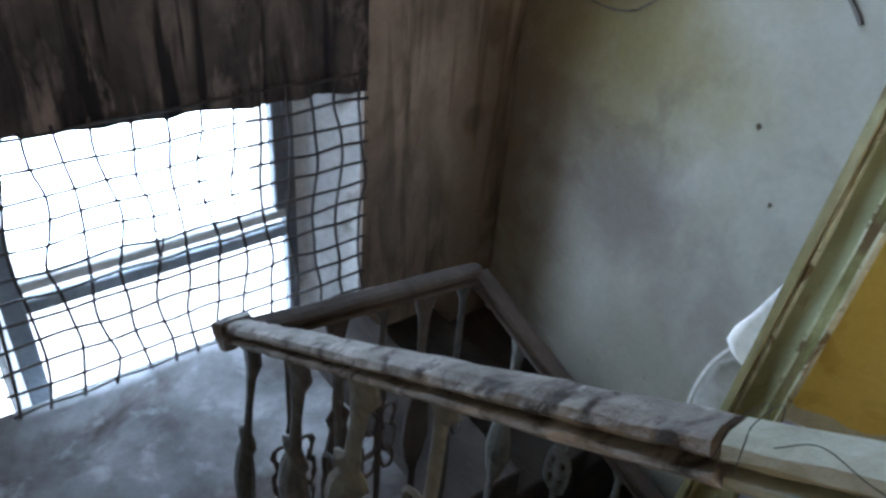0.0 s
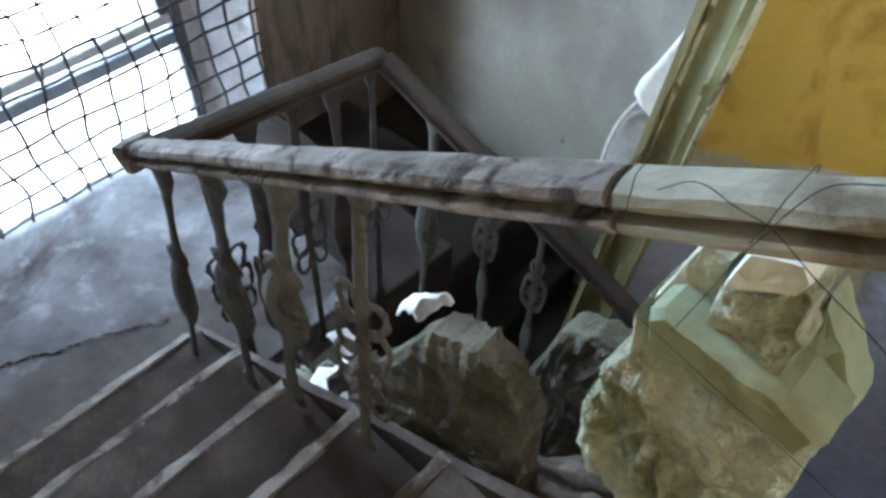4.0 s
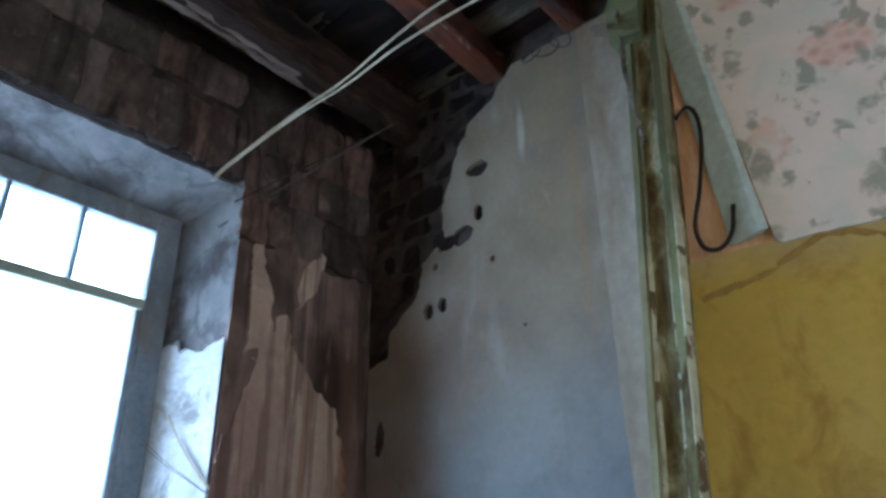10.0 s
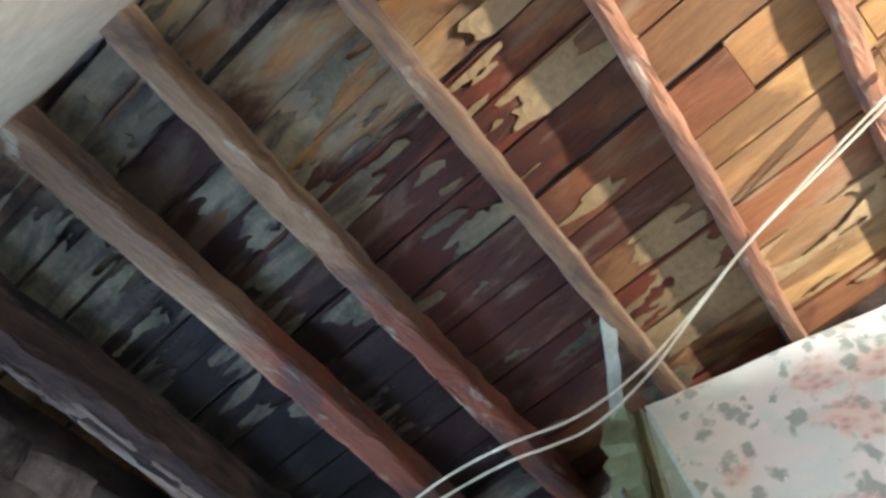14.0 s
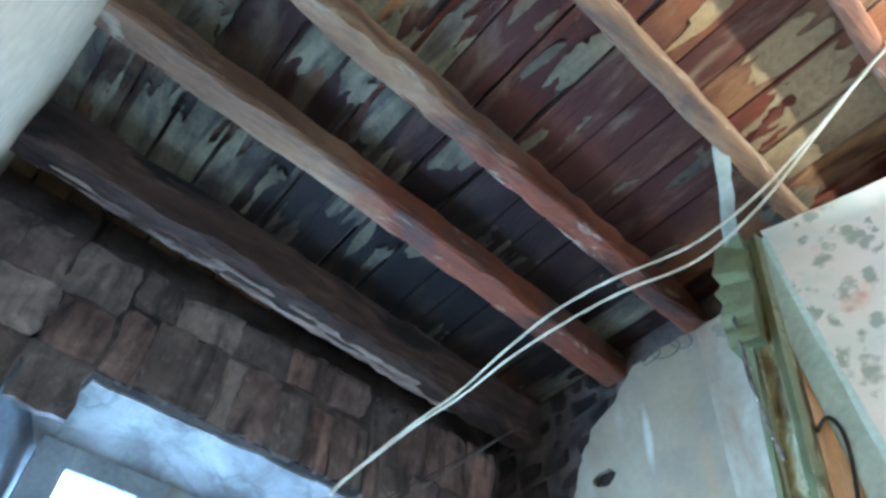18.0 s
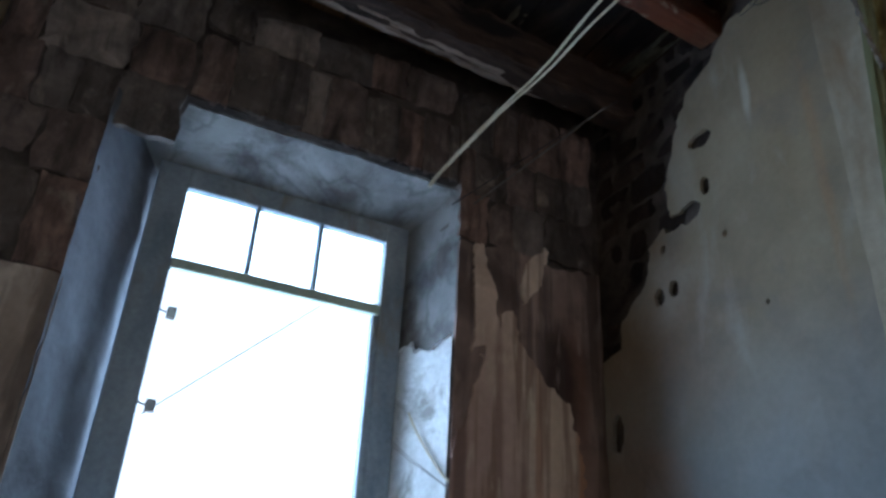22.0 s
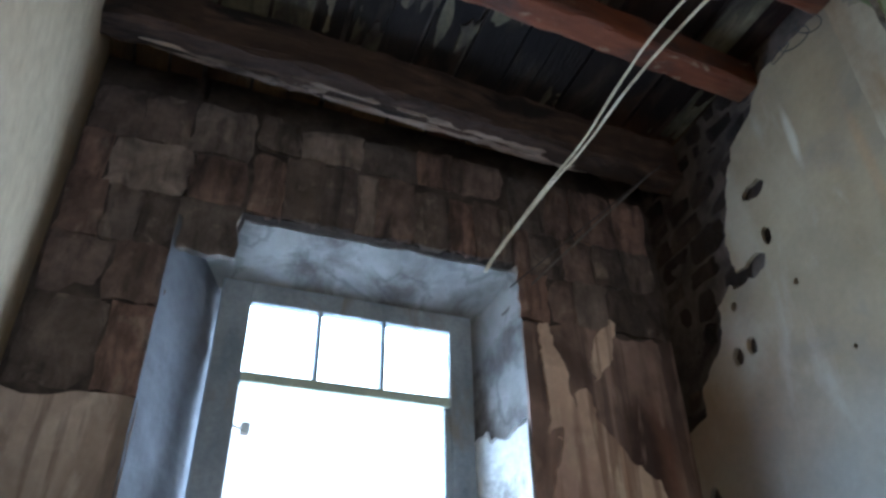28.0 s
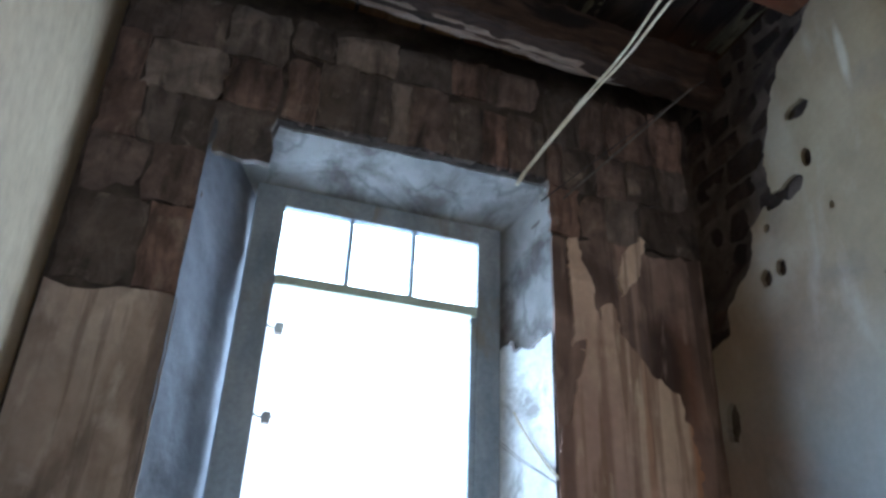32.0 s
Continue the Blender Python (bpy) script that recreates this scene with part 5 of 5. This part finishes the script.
fr = thing("frayed_cord", (1.98, 2.55, 3.80), "frayed pale cord ends on the crumbling sill", "cord")
frng = random.Random(17)
for k in range(6):
    a0 = Vector((1.90 + 0.03 * k, 2.52, 3.78 + 0.004 * k))
    pth = [a0]
    for m in range(1, 5):
        pth.append(a0 + Vector((0.035 * m + frng.uniform(-0.02, 0.02) - 0.03 * k * (m / 4), -0.03 * m + frng.uniform(-0.015, 0.015), 0.10 * math.sin(m * 0.8 + k) * (0.6 if k % 2 else 1.0) + 0.03)))
    part("strand", run(circle(0.003, 5), smooth_path(pth, 5)), "cable", fr)
coil = thing("wire_coil", (2.93, 1.05, 6.25), "loops of rusty wire caught under the joists", "wire")
for k in range(3):
    cc = Vector((2.93, 1.16 - 0.09 * k, 6.29))
    rad = 0.055 + 0.012 * math.sin(k * 2.1)
    part("loop", run(circle(0.0028, 5), [cc + Vector((0.03 * math.sin(a), rad * math.cos(a + k), rad * math.sin(a + k))) for a in [1.75 * math.pi * q / 16 for q in range(17)]], up=(1, 0, 0.05)), "wire", coil)

# outside: overhead cable and a bracket with insulators
tagged(part("overhead_cable", run(circle(0.004, 5), line((0.925, 3.2, 4.485), (2.40, 3.2, 5.855), 10)), "cable"), "overhead cable outside the window", "cable")
br = thing("insulator_bracket", (0.95, 3.3, 4.2), "iron bracket with two insulators outside the window", "bracket")
for zq in (4.53, 4.995):
    part("insulator", rock((0.955, 3.2, zq), (0.046, 0.046, 0.058), 4, rough=0.05, cuts=3), "porcelain", br)
    part("arm", run(circle(0.006, 5), smooth_path([(0.80, 3.2, zq + 0.05), (0.86, 3.2, zq + 0.06), (0.90, 3.2, zq + 0.01), (0.94, 3.2, zq)], 4)), "wire", br)
part("stay", run(circle(0.008, 6), line((0.80, 3.2, 5.03), (0.40, 2.99, 5.03), 4)), "wire", br)
part("upright", run(circle(0.008, 6), line((0.80, 3.2, 3.9), (0.80, 3.2, 5.05), 6), up=(0, 1, 0)), "wire", br)
tagged(part("backdrop", box(-16, 19, 10.0, 10.1, -14, 26), "haze"), "white glare of the sky", "backdrop", kind="structure")

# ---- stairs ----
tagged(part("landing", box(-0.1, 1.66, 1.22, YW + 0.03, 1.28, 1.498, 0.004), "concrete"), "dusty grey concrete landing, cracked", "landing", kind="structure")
cross = thing("cross_steps", (2.0, 1.8, 0.6), "dark winding steps below the landing", "staircase")
for k in range(3):
    part("step", box(1.66 + 0.47 * k, 1.66 + 0.47 * (k + 1), 1.20, YW + 0.03, 0.4, 1.36 - 0.17 * k, 0.008, 0.01), "dark_wood", cross)
ck = smooth_path([(0.35 + 0.70 * k / 20, 1.92 - 0.31 * k / 20 + 0.030 * nz(k * 0.55, 3.1), 1.4985) for k in range(21)], 3)
tagged(part("crack", run([(-0.004, 0.0), (0.004, 0.0), (0.003, 0.0022), (-0.003, 0.0022)], ck, wob=0.004, seed=4), "black_cable"), "fine dark crack wandering across the landing", "crack", kind="structure")
stair = thing("staircase", (0.5, 0.5, 1.5), "worn concrete stair flight with chipped light nosings", "staircase")
for k in range(1, 9):
    y1, z1 = 1.39 - 0.270 * (k - 1), 1.5 + 0.17 * k
    part("step", box(-0.1, 1.06, y1 - 0.272 if k < 8 else y1 - 0.28, y1 - 0.004, z1 - 0.30, z1, 0.006, 0.004), "tread", stair)
    pr = [(-0.016, 0.004), (0.012, 0.006), (0.020, -0.004), (0.018, -0.03), (-0.016, -0.03)]
    part("nosing", run([(a, b) for a, b in pr], [(0.0 + 1.065 * j / 20, y1 - 0.012, z1) for j in range(21)], wob=0.004, seed=k, up=(0, 0, 1)), "nosing", stair)
part("string_board", run([(-0.02, -0.16), (0.02, -0.16), (0.013, 0.014), (-0.013, 0.014)], line((1.075, 1.42, 1.60), (1.075, -0.55, 2.84), 12), wob=0.005), "tread", stair)
lower = thing("lower_staircase", (2.3, 0.5, -0.6), "broken dark steps going down into the stairwell", "staircase")
for k in range(1, 10):
    y1, z1 = 1.20 - 0.21 * (k - 1), 0.85 - 0.17 * k
    part("step", box(1.70, 2.99, y1 - 0.20, y1, z1 - 0.3, z1, 0.008, 0.012), "dark_wood", lower)

RP = [(a * 0.92, b * 0.80) for a, b in [(-0.033, -0.022), (-0.026, -0.029), (0.026, -0.029), (0.033, -0.022), (0.036, -0.016), (0.033, -0.010), (0.015, -0.007), (0.014, -0.002), (0.029, 0.004), (0.031, 0.010), (0.026, 0.021), (0.012, 0.028), (-0.012, 0.028), (-0.026, 0.021), (-0.031, 0.010), (-0.029, 0.004), (-0.014, -0.002), (-0.015, -0.007), (-0.033, -0.010), (-0.036, -0.016)]]


def baluster_mesh(h, kind, wide=1.5):
    """A cast baluster: a rod with collars, a flattened leaf-shaped body and a flared head."""
    prof = [(0.0, 0.016), (0.03, 0.017), (0.05, 0.009), (0.30, 0.009), (0.34, 0.014), (0.36, 0.022), (0.46, 0.034), (0.55, 0.029), (0.62, 0.018), (0.66, 0.026), (0.69, 0.012), (0.80, 0.009), (0.90, 0.013), (0.96, 0.024), (1.0, 0.016)]
    if kind:
        prof = [(0.0, 0.016), (0.03, 0.017), (0.05, 0.008), (0.62, 0.008), (0.66, 0.014), (0.70, 0.008), (0.93, 0.008), (0.97, 0.020), (1.0, 0.014)]
    bm = bmesh.new()
    rings = []
    for t, r in prof:
        rings.append([bm.verts.new((r * 0.6 * math.cos(a), r * wide * math.sin(a), t * h)) for a in [2 * math.pi * i / 10 for i in range(10)]])
    for r0, r1 in zip(rings, rings[1:]):
        for i in range(10):
            bm.faces.new((r0[i], r0[(i + 1) % 10], r1[(i + 1) % 10], r1[i]))
    bm.faces.new(rings[0][::-1])
    bm.faces.new(rings[-1])
    return bm


LATTICE = ((0.0, 0.66, 0.046, 0.088), (0.0, 0.80, 0.020, 0.028), (0.018, 0.70, 0.018, 0.026), (-0.018, 0.70, 0.018, 0.026), (0.018, 0.62, 0.018, 0.026), (-0.018, 0.62, 0.018, 0.026), (0.0, 0.745, 0.014, 0.020), (0.0, 0.575, 0.013, 0.018))
SCROLLS = {1: ((0.43, 0.046), (0.51, 0.052), (0.59, 0.046)), 2: ((0.30, 0.05), (0.40, 0.058), (0.52, 0.056), (0.63, 0.045))}


def scroll_mesh(h, cz, rr, sg):
    """One pierced scroll on a cast baluster: an open, flattened curl."""
    bm = bmesh.new()
    k = 14
    ring = []
    for i in range(k):
        a = 2 * math.pi * i / k
        w = 1 + 0.22 * math.sin(2 * a + cz * 9) + 0.10 * math.sin(3 * a)
        ring.append(Vector((0.003 * math.sin(a), sg * (rr * 0.66 + rr * 0.62 * w * math.cos(a)), cz * h + rr * 0.85 * w * math.sin(a))))
    secs = []
    for i, q in enumerate(ring):
        tdir = (ring[(i + 1) % k] - ring[i - 1]).normalized()
        s = tdir.cross(Vector((1, 0, 0)))
        e = 0.0075 + 0.0025 * math.sin(i * 1.7 + cz * 20)
        secs.append([bm.verts.new(q + s * e), bm.verts.new(q + Vector((0.006, 0, 0))), bm.verts.new(q - s * e), bm.verts.new(q - Vector((0.006, 0, 0)))])
    for i in range(k):
        for m in range(4):
            bm.faces.new((secs[i][m], secs[i][(m + 1) % 4], secs[(i + 1) % k][(m + 1) % 4], secs[(i + 1) % k][m]))
    bmesh.ops.recalc_face_normals(bm, faces=bm.faces)
    return bm


def leaf_mesh(h):
    """The tapering cast leaf under a lattice oval."""
    bm = bmesh.new()
    rings = []
    for t, r in ((0.24, 0.004), (0.30, 0.016), (0.37, 0.024), (0.44, 0.020), (0.50, 0.010), (0.56, 0.006)):
        rings.append([bm.verts.new((a * 0.006, b * r, t * h)) for a, b in ((-1, -0.6), (0, -1), (1, -0.6), (1, 0.6), (0, 1), (-1, 0.6))])
    for r0, r1 in zip(rings, rings[1:]):
        for i in range(6):
            bm.faces.new((r0[i], r0[(i + 1) % 6], r1[(i + 1) % 6], r1[i]))
    bm.faces.new(rings[0][::-1])
    bm.faces.new(rings[-1])
    return bm


def baluster(parent, x, y, z0, z1, kind, lean=(0, 0), material="iron", turn=0, wide=1.5):
    o = part("baluster", baluster_mesh(z1 - z0, kind, wide), material, parent)
    m = Matrix.Translation((x, y, z0)) @ Euler((radians(lean[0]), radians(lean[1]), radians(turn))).to_matrix().to_4x4()
    o.matrix_basis = m
    for cz, rr in SCROLLS.get(kind, ()):
        for sg in (-1, 1):
            part("scroll", scroll_mesh(z1 - z0, cz, rr, sg), material, None).parent = o
    if kind == 3:
        h = z1 - z0
        for cy, cz, ry, rz in LATTICE:
            ring = [(0.004 * math.sin(3 * a), cy + ry * (1 + 0.10 * math.sin(2 * a + cz * 7)) * math.cos(a), cz * h + rz * math.sin(a)) for a in [2 * math.pi * q / 14 for q in range(15)]]
            part("scroll", run([(-0.005, -0.005), (0.006, -0.004), (0.005, 0.005), (-0.006, 0.004)], ring, up=(1, 0, 0), wob=0.001, seed=int(cz * 100)), material, None).parent = o
        part("leaf", leaf_mesh(h), material, None).parent = o
    return o


def rail_z(y):
    return 2.703 + 0.614 * (1.085 - y)


bal = thing("balustrade", (1.0, 0.3, 1.6), "old stair balustrade with a flaking grey-white moulded handrail", "balustrade")
part("handrail", run(RP, line((0.985, 1.115, rail_z(1.115)), (0.985, 0.085, rail_z(0.085)), 30), wob=0.0016, seed=4), "rail_paint", bal, "flaking grey-white moulded handrail")
part("handrail", run(RP, line((0.988, 0.078, rail_z(0.078) - 0.003), (0.988, -0.75, rail_z(-0.75)), 24), wob=0.0014, seed=6), "rail_pale", bal, "pale green-white upper length of handrail")
part("newel_cap", rock((0.985, 1.118, rail_z(1.118) - 0.004), (0.075, 0.06, 0.062), 2, (-31, 0, 0), 0.08, 4), "rail_paint", bal)
for yb, zb, yt, kind, wide, mt in ((1.33, 1.55, 1.058, 0, 1.6, "iron"), (0.95, 1.92, 0.852, 0, 2.1, "iron"), (0.735, 2.15, 0.631, 0, 2.2, "old_iron"), (0.470, 2.25, 0.440, 2, 1.8, "old_iron"), (-0.36, 2.69, -0.38, 0, 1.5, "iron")):
    zt = rail_z(yt) - 0.03
    baluster(bal, 1.0, yb, zb, zb + math.hypot(zt - zb, yt - yb), kind, (math.degrees(math.atan2(yb - yt, zt - zb)), 0), mt, 0, wide)
baluster(bal, 1.02, 0.745, 2.05, rail_z(0.745) - 0.03, 1)

bal2 = thing("landing_balustrade", (1.35, 1.17, 1.5), "dark balustrade along the landing and down the lower flight", "balustrade")
part("handrail", run(RP, line((0.985, 1.105, 2.680), (1.695, 1.14, 2.553), 12), wob=0.0015, seed=3), "dark_wood", bal2)
part("handrail", run(RP, line((1.695, 1.13, 2.550), (1.90, 0.02, 1.90), 16), wob=0.0015, seed=8), "dark_wood", bal2)
for i in range(1, 6):
    x = 0.985 + 0.68 * i / 5.0
    baluster(bal2, x, 1.15, 1.49, 2.655 - 0.17 * (x - 0.985), i % 2, (0, 0), "dark_wood" if i < 5 else "iron", 90)
for y, z0, tilt, kind in ((1.01, 1.48, 2, 0), (0.76, 1.46, -3, 3), (0.58, 1.30, -2, 3)):
    baluster(bal2, 1.72 + 0.18 * (1.13 - y), y, z0, 2.51 - 0.58 * (1.13 - y), kind, (tilt, 0), "old_iron")

# ---- rubble ----
heap = bmesh.new()
hg = []
for i in range(31):
    row = []
    for j in range(41):
        hx, hy = 1.09 + 0.95 * i / 30, -0.95 + 2.15 * j / 40
        base = 2.35 - 0.80 * max(0, hy + 0.1) / 1.2 - 1.5 * max(0, hx - 1.22)
        hzv = base + 0.09 * nz(hx * 3, hy * 3) + 0.05 * nz(hx * 9, hy * 9, 4) + 0.03 * nz(hx * 22, hy * 22, 6)
        row.append(heap.verts.new((hx, hy, min(hzv, 2.45))))
    hg.append(row)
for i in range(30):
    for j in range(40):
        heap.faces.new((hg[i][j], hg[i + 1][j], hg[i + 1][j + 1], hg[i][j + 1]))
rimv = [hg[i][0] for i in range(31)] + [hg[30][j] for j in range(1, 41)] + [hg[i][40] for i in range(29, -1, -1)] + [hg[0][j] for j in range(39, 0, -1)]
dn = [heap.verts.new((q.co.x, q.co.y, -0.7)) for q in rimv]
for i in range(len(rimv)):
    heap.faces.new((rimv[i], dn[i], dn[(i + 1) % len(dn)], rimv[(i + 1) % len(dn)]))
bmesh.ops.recalc_face_normals(heap, faces=heap.faces)
tagged(part("rubble_heap", heap, "earth"), "heap of earth and broken plaster in the stairwell", "rubble", kind="stuff")


def chunk(ring, x0, depth, seed, lean=0.0, rough=0.014):
    """A broken slab: an outline in y and z carried back in x, with chipped edges and a rough skin."""
    r = random.Random(seed)
    ring = [Vector(q) for q in ring]
    cy = sum(ring, Vector((0, 0))) / len(ring)
    loop = []
    for a, b in zip(ring, ring[1:] + ring[:1]):
        for k in range(7):
            loop.append(a.lerp(b, k / 7))
    bm = bmesh.new()
    shells = []
    for depth_k, inset in ((0.0, 0.25), (0.0, 0.45), (0.0, 0.62), (0.0, 0.78), (0.0, 0.90), (0.012, 1.0), (depth * 0.4, 1.0), (depth * 0.8, 1.0), (depth, 0.8)):
        sh = []
        for q in loop:
            p = cy.lerp(q, inset)
            v3 = Vector((x0 + depth_k + lean * (p.y - cy.y), p.x, p.y))
            v3 += Vector((nz(p.x * 14, p.y * 14, seed + depth_k * 9), nz(p.x * 14, p.y * 14, seed + 20 + depth_k * 9), nz(p.x * 14, p.y * 14, seed + 40 + depth_k * 9))) * rough * 1.3
            v3.x += rough * 1.5 * nz(p.x * 40, p.y * 40, seed)
            sh.append(bm.verts.new(v3))
        shells.append(sh)
    for s0, s1 in zip(shells, shells[1:]):
        for k in range(len(loop)):
            bm.faces.new((s0[k], s0[(k + 1) % len(loop)], s1[(k + 1) % len(loop)], s1[k]))
    c0 = bm.verts.new((x0 + rough * nz(seed, 3), cy.x, cy.y))
    for k in range(len(loop)):
        bm.faces.new((c0, shells[0][(k + 1) % len(loop)], shells[0][k]))
    bm.faces.new(shells[-1])
    bmesh.ops.recalc_face_normals(bm, faces=bm.faces)
    return bm


for nm, ring, x0, depth, sd, mt, lab, lean, ro in (
        ("plaster_block", ((0.056, 3.09), (0.036, 3.076), (-0.048, 3.069), (-0.155, 3.05), (-0.17, 2.90), (-0.029, 2.68), (0.061, 2.74), (0.084, 2.832), (0.079, 2.875)), 1.06, 0.14, 21, "rubble", "large broken block of crumbling yellow-white masonry", 0.0, 0.012),
        ("plaster_slab", ((0.045, 3.128), (0.032, 3.140), (-0.025, 3.132), (-0.104, 3.127), (-0.156, 3.104), (-0.15, 3.070), (-0.08, 3.072), (-0.011, 3.083), (0.038, 3.092)), 1.045, 0.10, 24, "olive_slab", "smooth olive-green band of plastered masonry", 0.0, 0.003),
        ("plaster_chip", ((0.067, 3.069), (0.037, 3.195), (0.004, 3.194), (0.0, 3.138), (0.003, 3.077), (0.037, 3.072)), 1.10, 0.04, 23, "rubble_paint", "flat grey-green painted chip of plaster standing on rubble", 0.15, 0.003),
        ("plaster_block", ((0.0, 3.192), (-0.063, 3.245), (-0.075, 3.234), (-0.08, 3.179), (-0.09, 3.162), (-0.088, 3.119), (-0.09, 3.061), (-0.036, 3.077), (0.0, 3.106)), 1.075, 0.08, 22, "rubble", "crumbling yellow block of mortar on the heap", 0.0, 0.010),
        ("plaster_block", ((-0.001, 3.198), (-0.009, 3.257), (-0.054, 3.278), (-0.066, 3.262), (-0.062, 3.240), (-0.035, 3.222)), 1.062, 0.07, 31, "white_cap", "white painted top of a broken block", 0.0, 0.003),
        ("plaster_slab", ((-0.081, 3.12), (-0.083, 3.194), (-0.151, 3.109), (-0.162, 3.082), (-0.17, 2.96), (-0.106, 2.98)), 1.13, 0.05, 28, "olive_slab", "dull green painted slab leaning on rubble", 0.0, 0.004),
        ("stone_block", ((0.417, 2.609), (0.512, 2.413), (0.581, 2.289), (0.601, 2.045), (0.642, 1.55), (0.148, 1.70), (0.160, 2.31), (0.198, 2.593), (0.227, 2.606), (0.304, 2.653)), 1.12, 0.10, 25, "grey_rubble", "large dirty grey-green broken stone beside the stairs", 0.0, 0.010),
        ("stone_block", ((0.381, 2.076), (0.292, 2.435), (0.223, 2.492), (0.159, 2.508), (0.188, 2.277), (0.154, 2.029), (0.296, 1.806)), 1.40, 0.10, 26, "grey_rubble", "grey broken stone at the foot of the post", 0.0, 0.009),
        ("stone_block", ((0.84, 1.88), (0.68, 1.94), (0.62, 1.72), (0.78, 1.62)), 1.16, 0.16, 27, "earth", "dusty lump of rubble", 0.1, 0.02)):
    tagged(part(nm, chunk(ring, x0, depth, sd, lean, ro), mt), lab, "rubble", "rubble blocks")
rr = random.Random(31)
for i in range(26):
    hx, hy = rr.uniform(1.12, 1.5), rr.uniform(0.5, 1.15)
    zt = 2.35 - 0.80 * max(0, hy + 0.1) / 1.2 - 1.5 * max(0, hx - 1.22)
    s = rr.uniform(0.04, 0.11)
    tagged(part("rubble_lump", rock((hx, hy, zt + 0.02), (s, s * rr.uniform(0.6, 1.2), s * 0.7), 50 + i, (rr.uniform(0, 60), rr.uniform(0, 60), rr.uniform(0, 180)), 0.15, 2), rr.choice(("earth", "earth", "rubble"))), "small dusty lump of broken plaster", "rubble", "rubble lumps")


def sheet(name, corner, u, v, label, seed, amp=0.03):
    u, v = Vector(u), Vector(v)
    nrm = u.cross(v).normalized()
    vs, fs = [], []
    for i in range(9):
        for j in range(9):
            a, b = i / 8, j / 8
            vs.append(Vector(corner) + u * a + v * b + nrm * (amp * nz(a * 2.2, b * 2.2, seed) * 2 + amp * (a - 0.5) ** 2 * 3))
    for i in range(8):
        for j in range(8):
            q = i * 9 + j
            fs.append((q, q + 9, q + 10, q + 1))
    ob = tagged(pieces(name, vs, fs, "paper_white", None, "", True), label, "paper", "loose papers")
    m2 = ob.modifiers.new("thickness", 'SOLIDIFY')
    m2.thickness = 0.002
    return ob


sheet("paper_sheet", (1.20, 0.86, 2.04), (0.05, -0.03, 0.02), (-0.02, -0.12, 0.06), "folded white sheet of paper standing on rubble", 2, 0.015)
sheet("paper_sheet", (1.14, 0.98, 1.70), (0.16, -0.05, 0.03), (-0.02, -0.24, 0.20), "crumpled white sheet of paper on rubble", 5, 0.03)
sheet("paper_sheet", (1.15, 1.26, 1.40), (0.11, -0.03, 0.02), (-0.01, -0.18, 0.16), "scrap of white paper beside the steps", 7, 0.02)
sheet("paper_sheet", (1.22, 0.60, 2.40), (0.05, -0.05, 0.0), (0.0, -0.07, 0.12), "curled white sheet of paper on rubble", 9, 0.02)

# thin black wires draped over the handrail
for pts in (((0.952, 0.050, 3.372), (0.952, 0.026, 3.397), (0.952, -0.005, 3.395), (0.953, -0.032, 3.393), (0.956, -0.07, 3.372), (0.98, -0.14, 3.32), (1.04, -0.24, 3.2)),
            ((0.958, -0.075, 3.462), (0.952, -0.048, 3.447), (0.951, -0.036, 3.420), (0.951, -0.028, 3.385), (0.958, -0.020, 3.35), (1.02, 0.0, 3.22), (1.05, 0.02, 3.10)),
            ((1.04, 0.05, 3.12), (1.035, 0.0, 3.115), (1.035, -0.06, 3.10), (1.035, -0.13, 3.085), (1.04, -0.25, 3.05)),
            ((0.956, 0.088, 3.315), (0.952, 0.084, 3.336), (0.951, 0.083, 3.352), (0.957, 0.082, 3.366), (1.0, 0.08, 3.362), (1.022, 0.08, 3.31)),
            ((0.955, 0.070, 3.318), (0.951, 0.067, 3.335), (0.951, 0.068, 3.358), (0.958, 0.070, 3.374), (1.0, 0.07, 3.368), (1.022, 0.07, 3.31)),
            ((0.955, -0.022, 3.37), (0.951, -0.026, 3.39), (0.951, -0.028, 3.412), (0.958, -0.030, 3.428), (1.0, -0.03, 3.42), (1.022, -0.03, 3.37))):
    tagged(part("loose_wire", run(circle(0.0005, 5), smooth_path(pts, 6), up=(0.3, 0.2, 1)), "black_cable"), "thin black wire looped over the handrail", "wire", "loose wires")
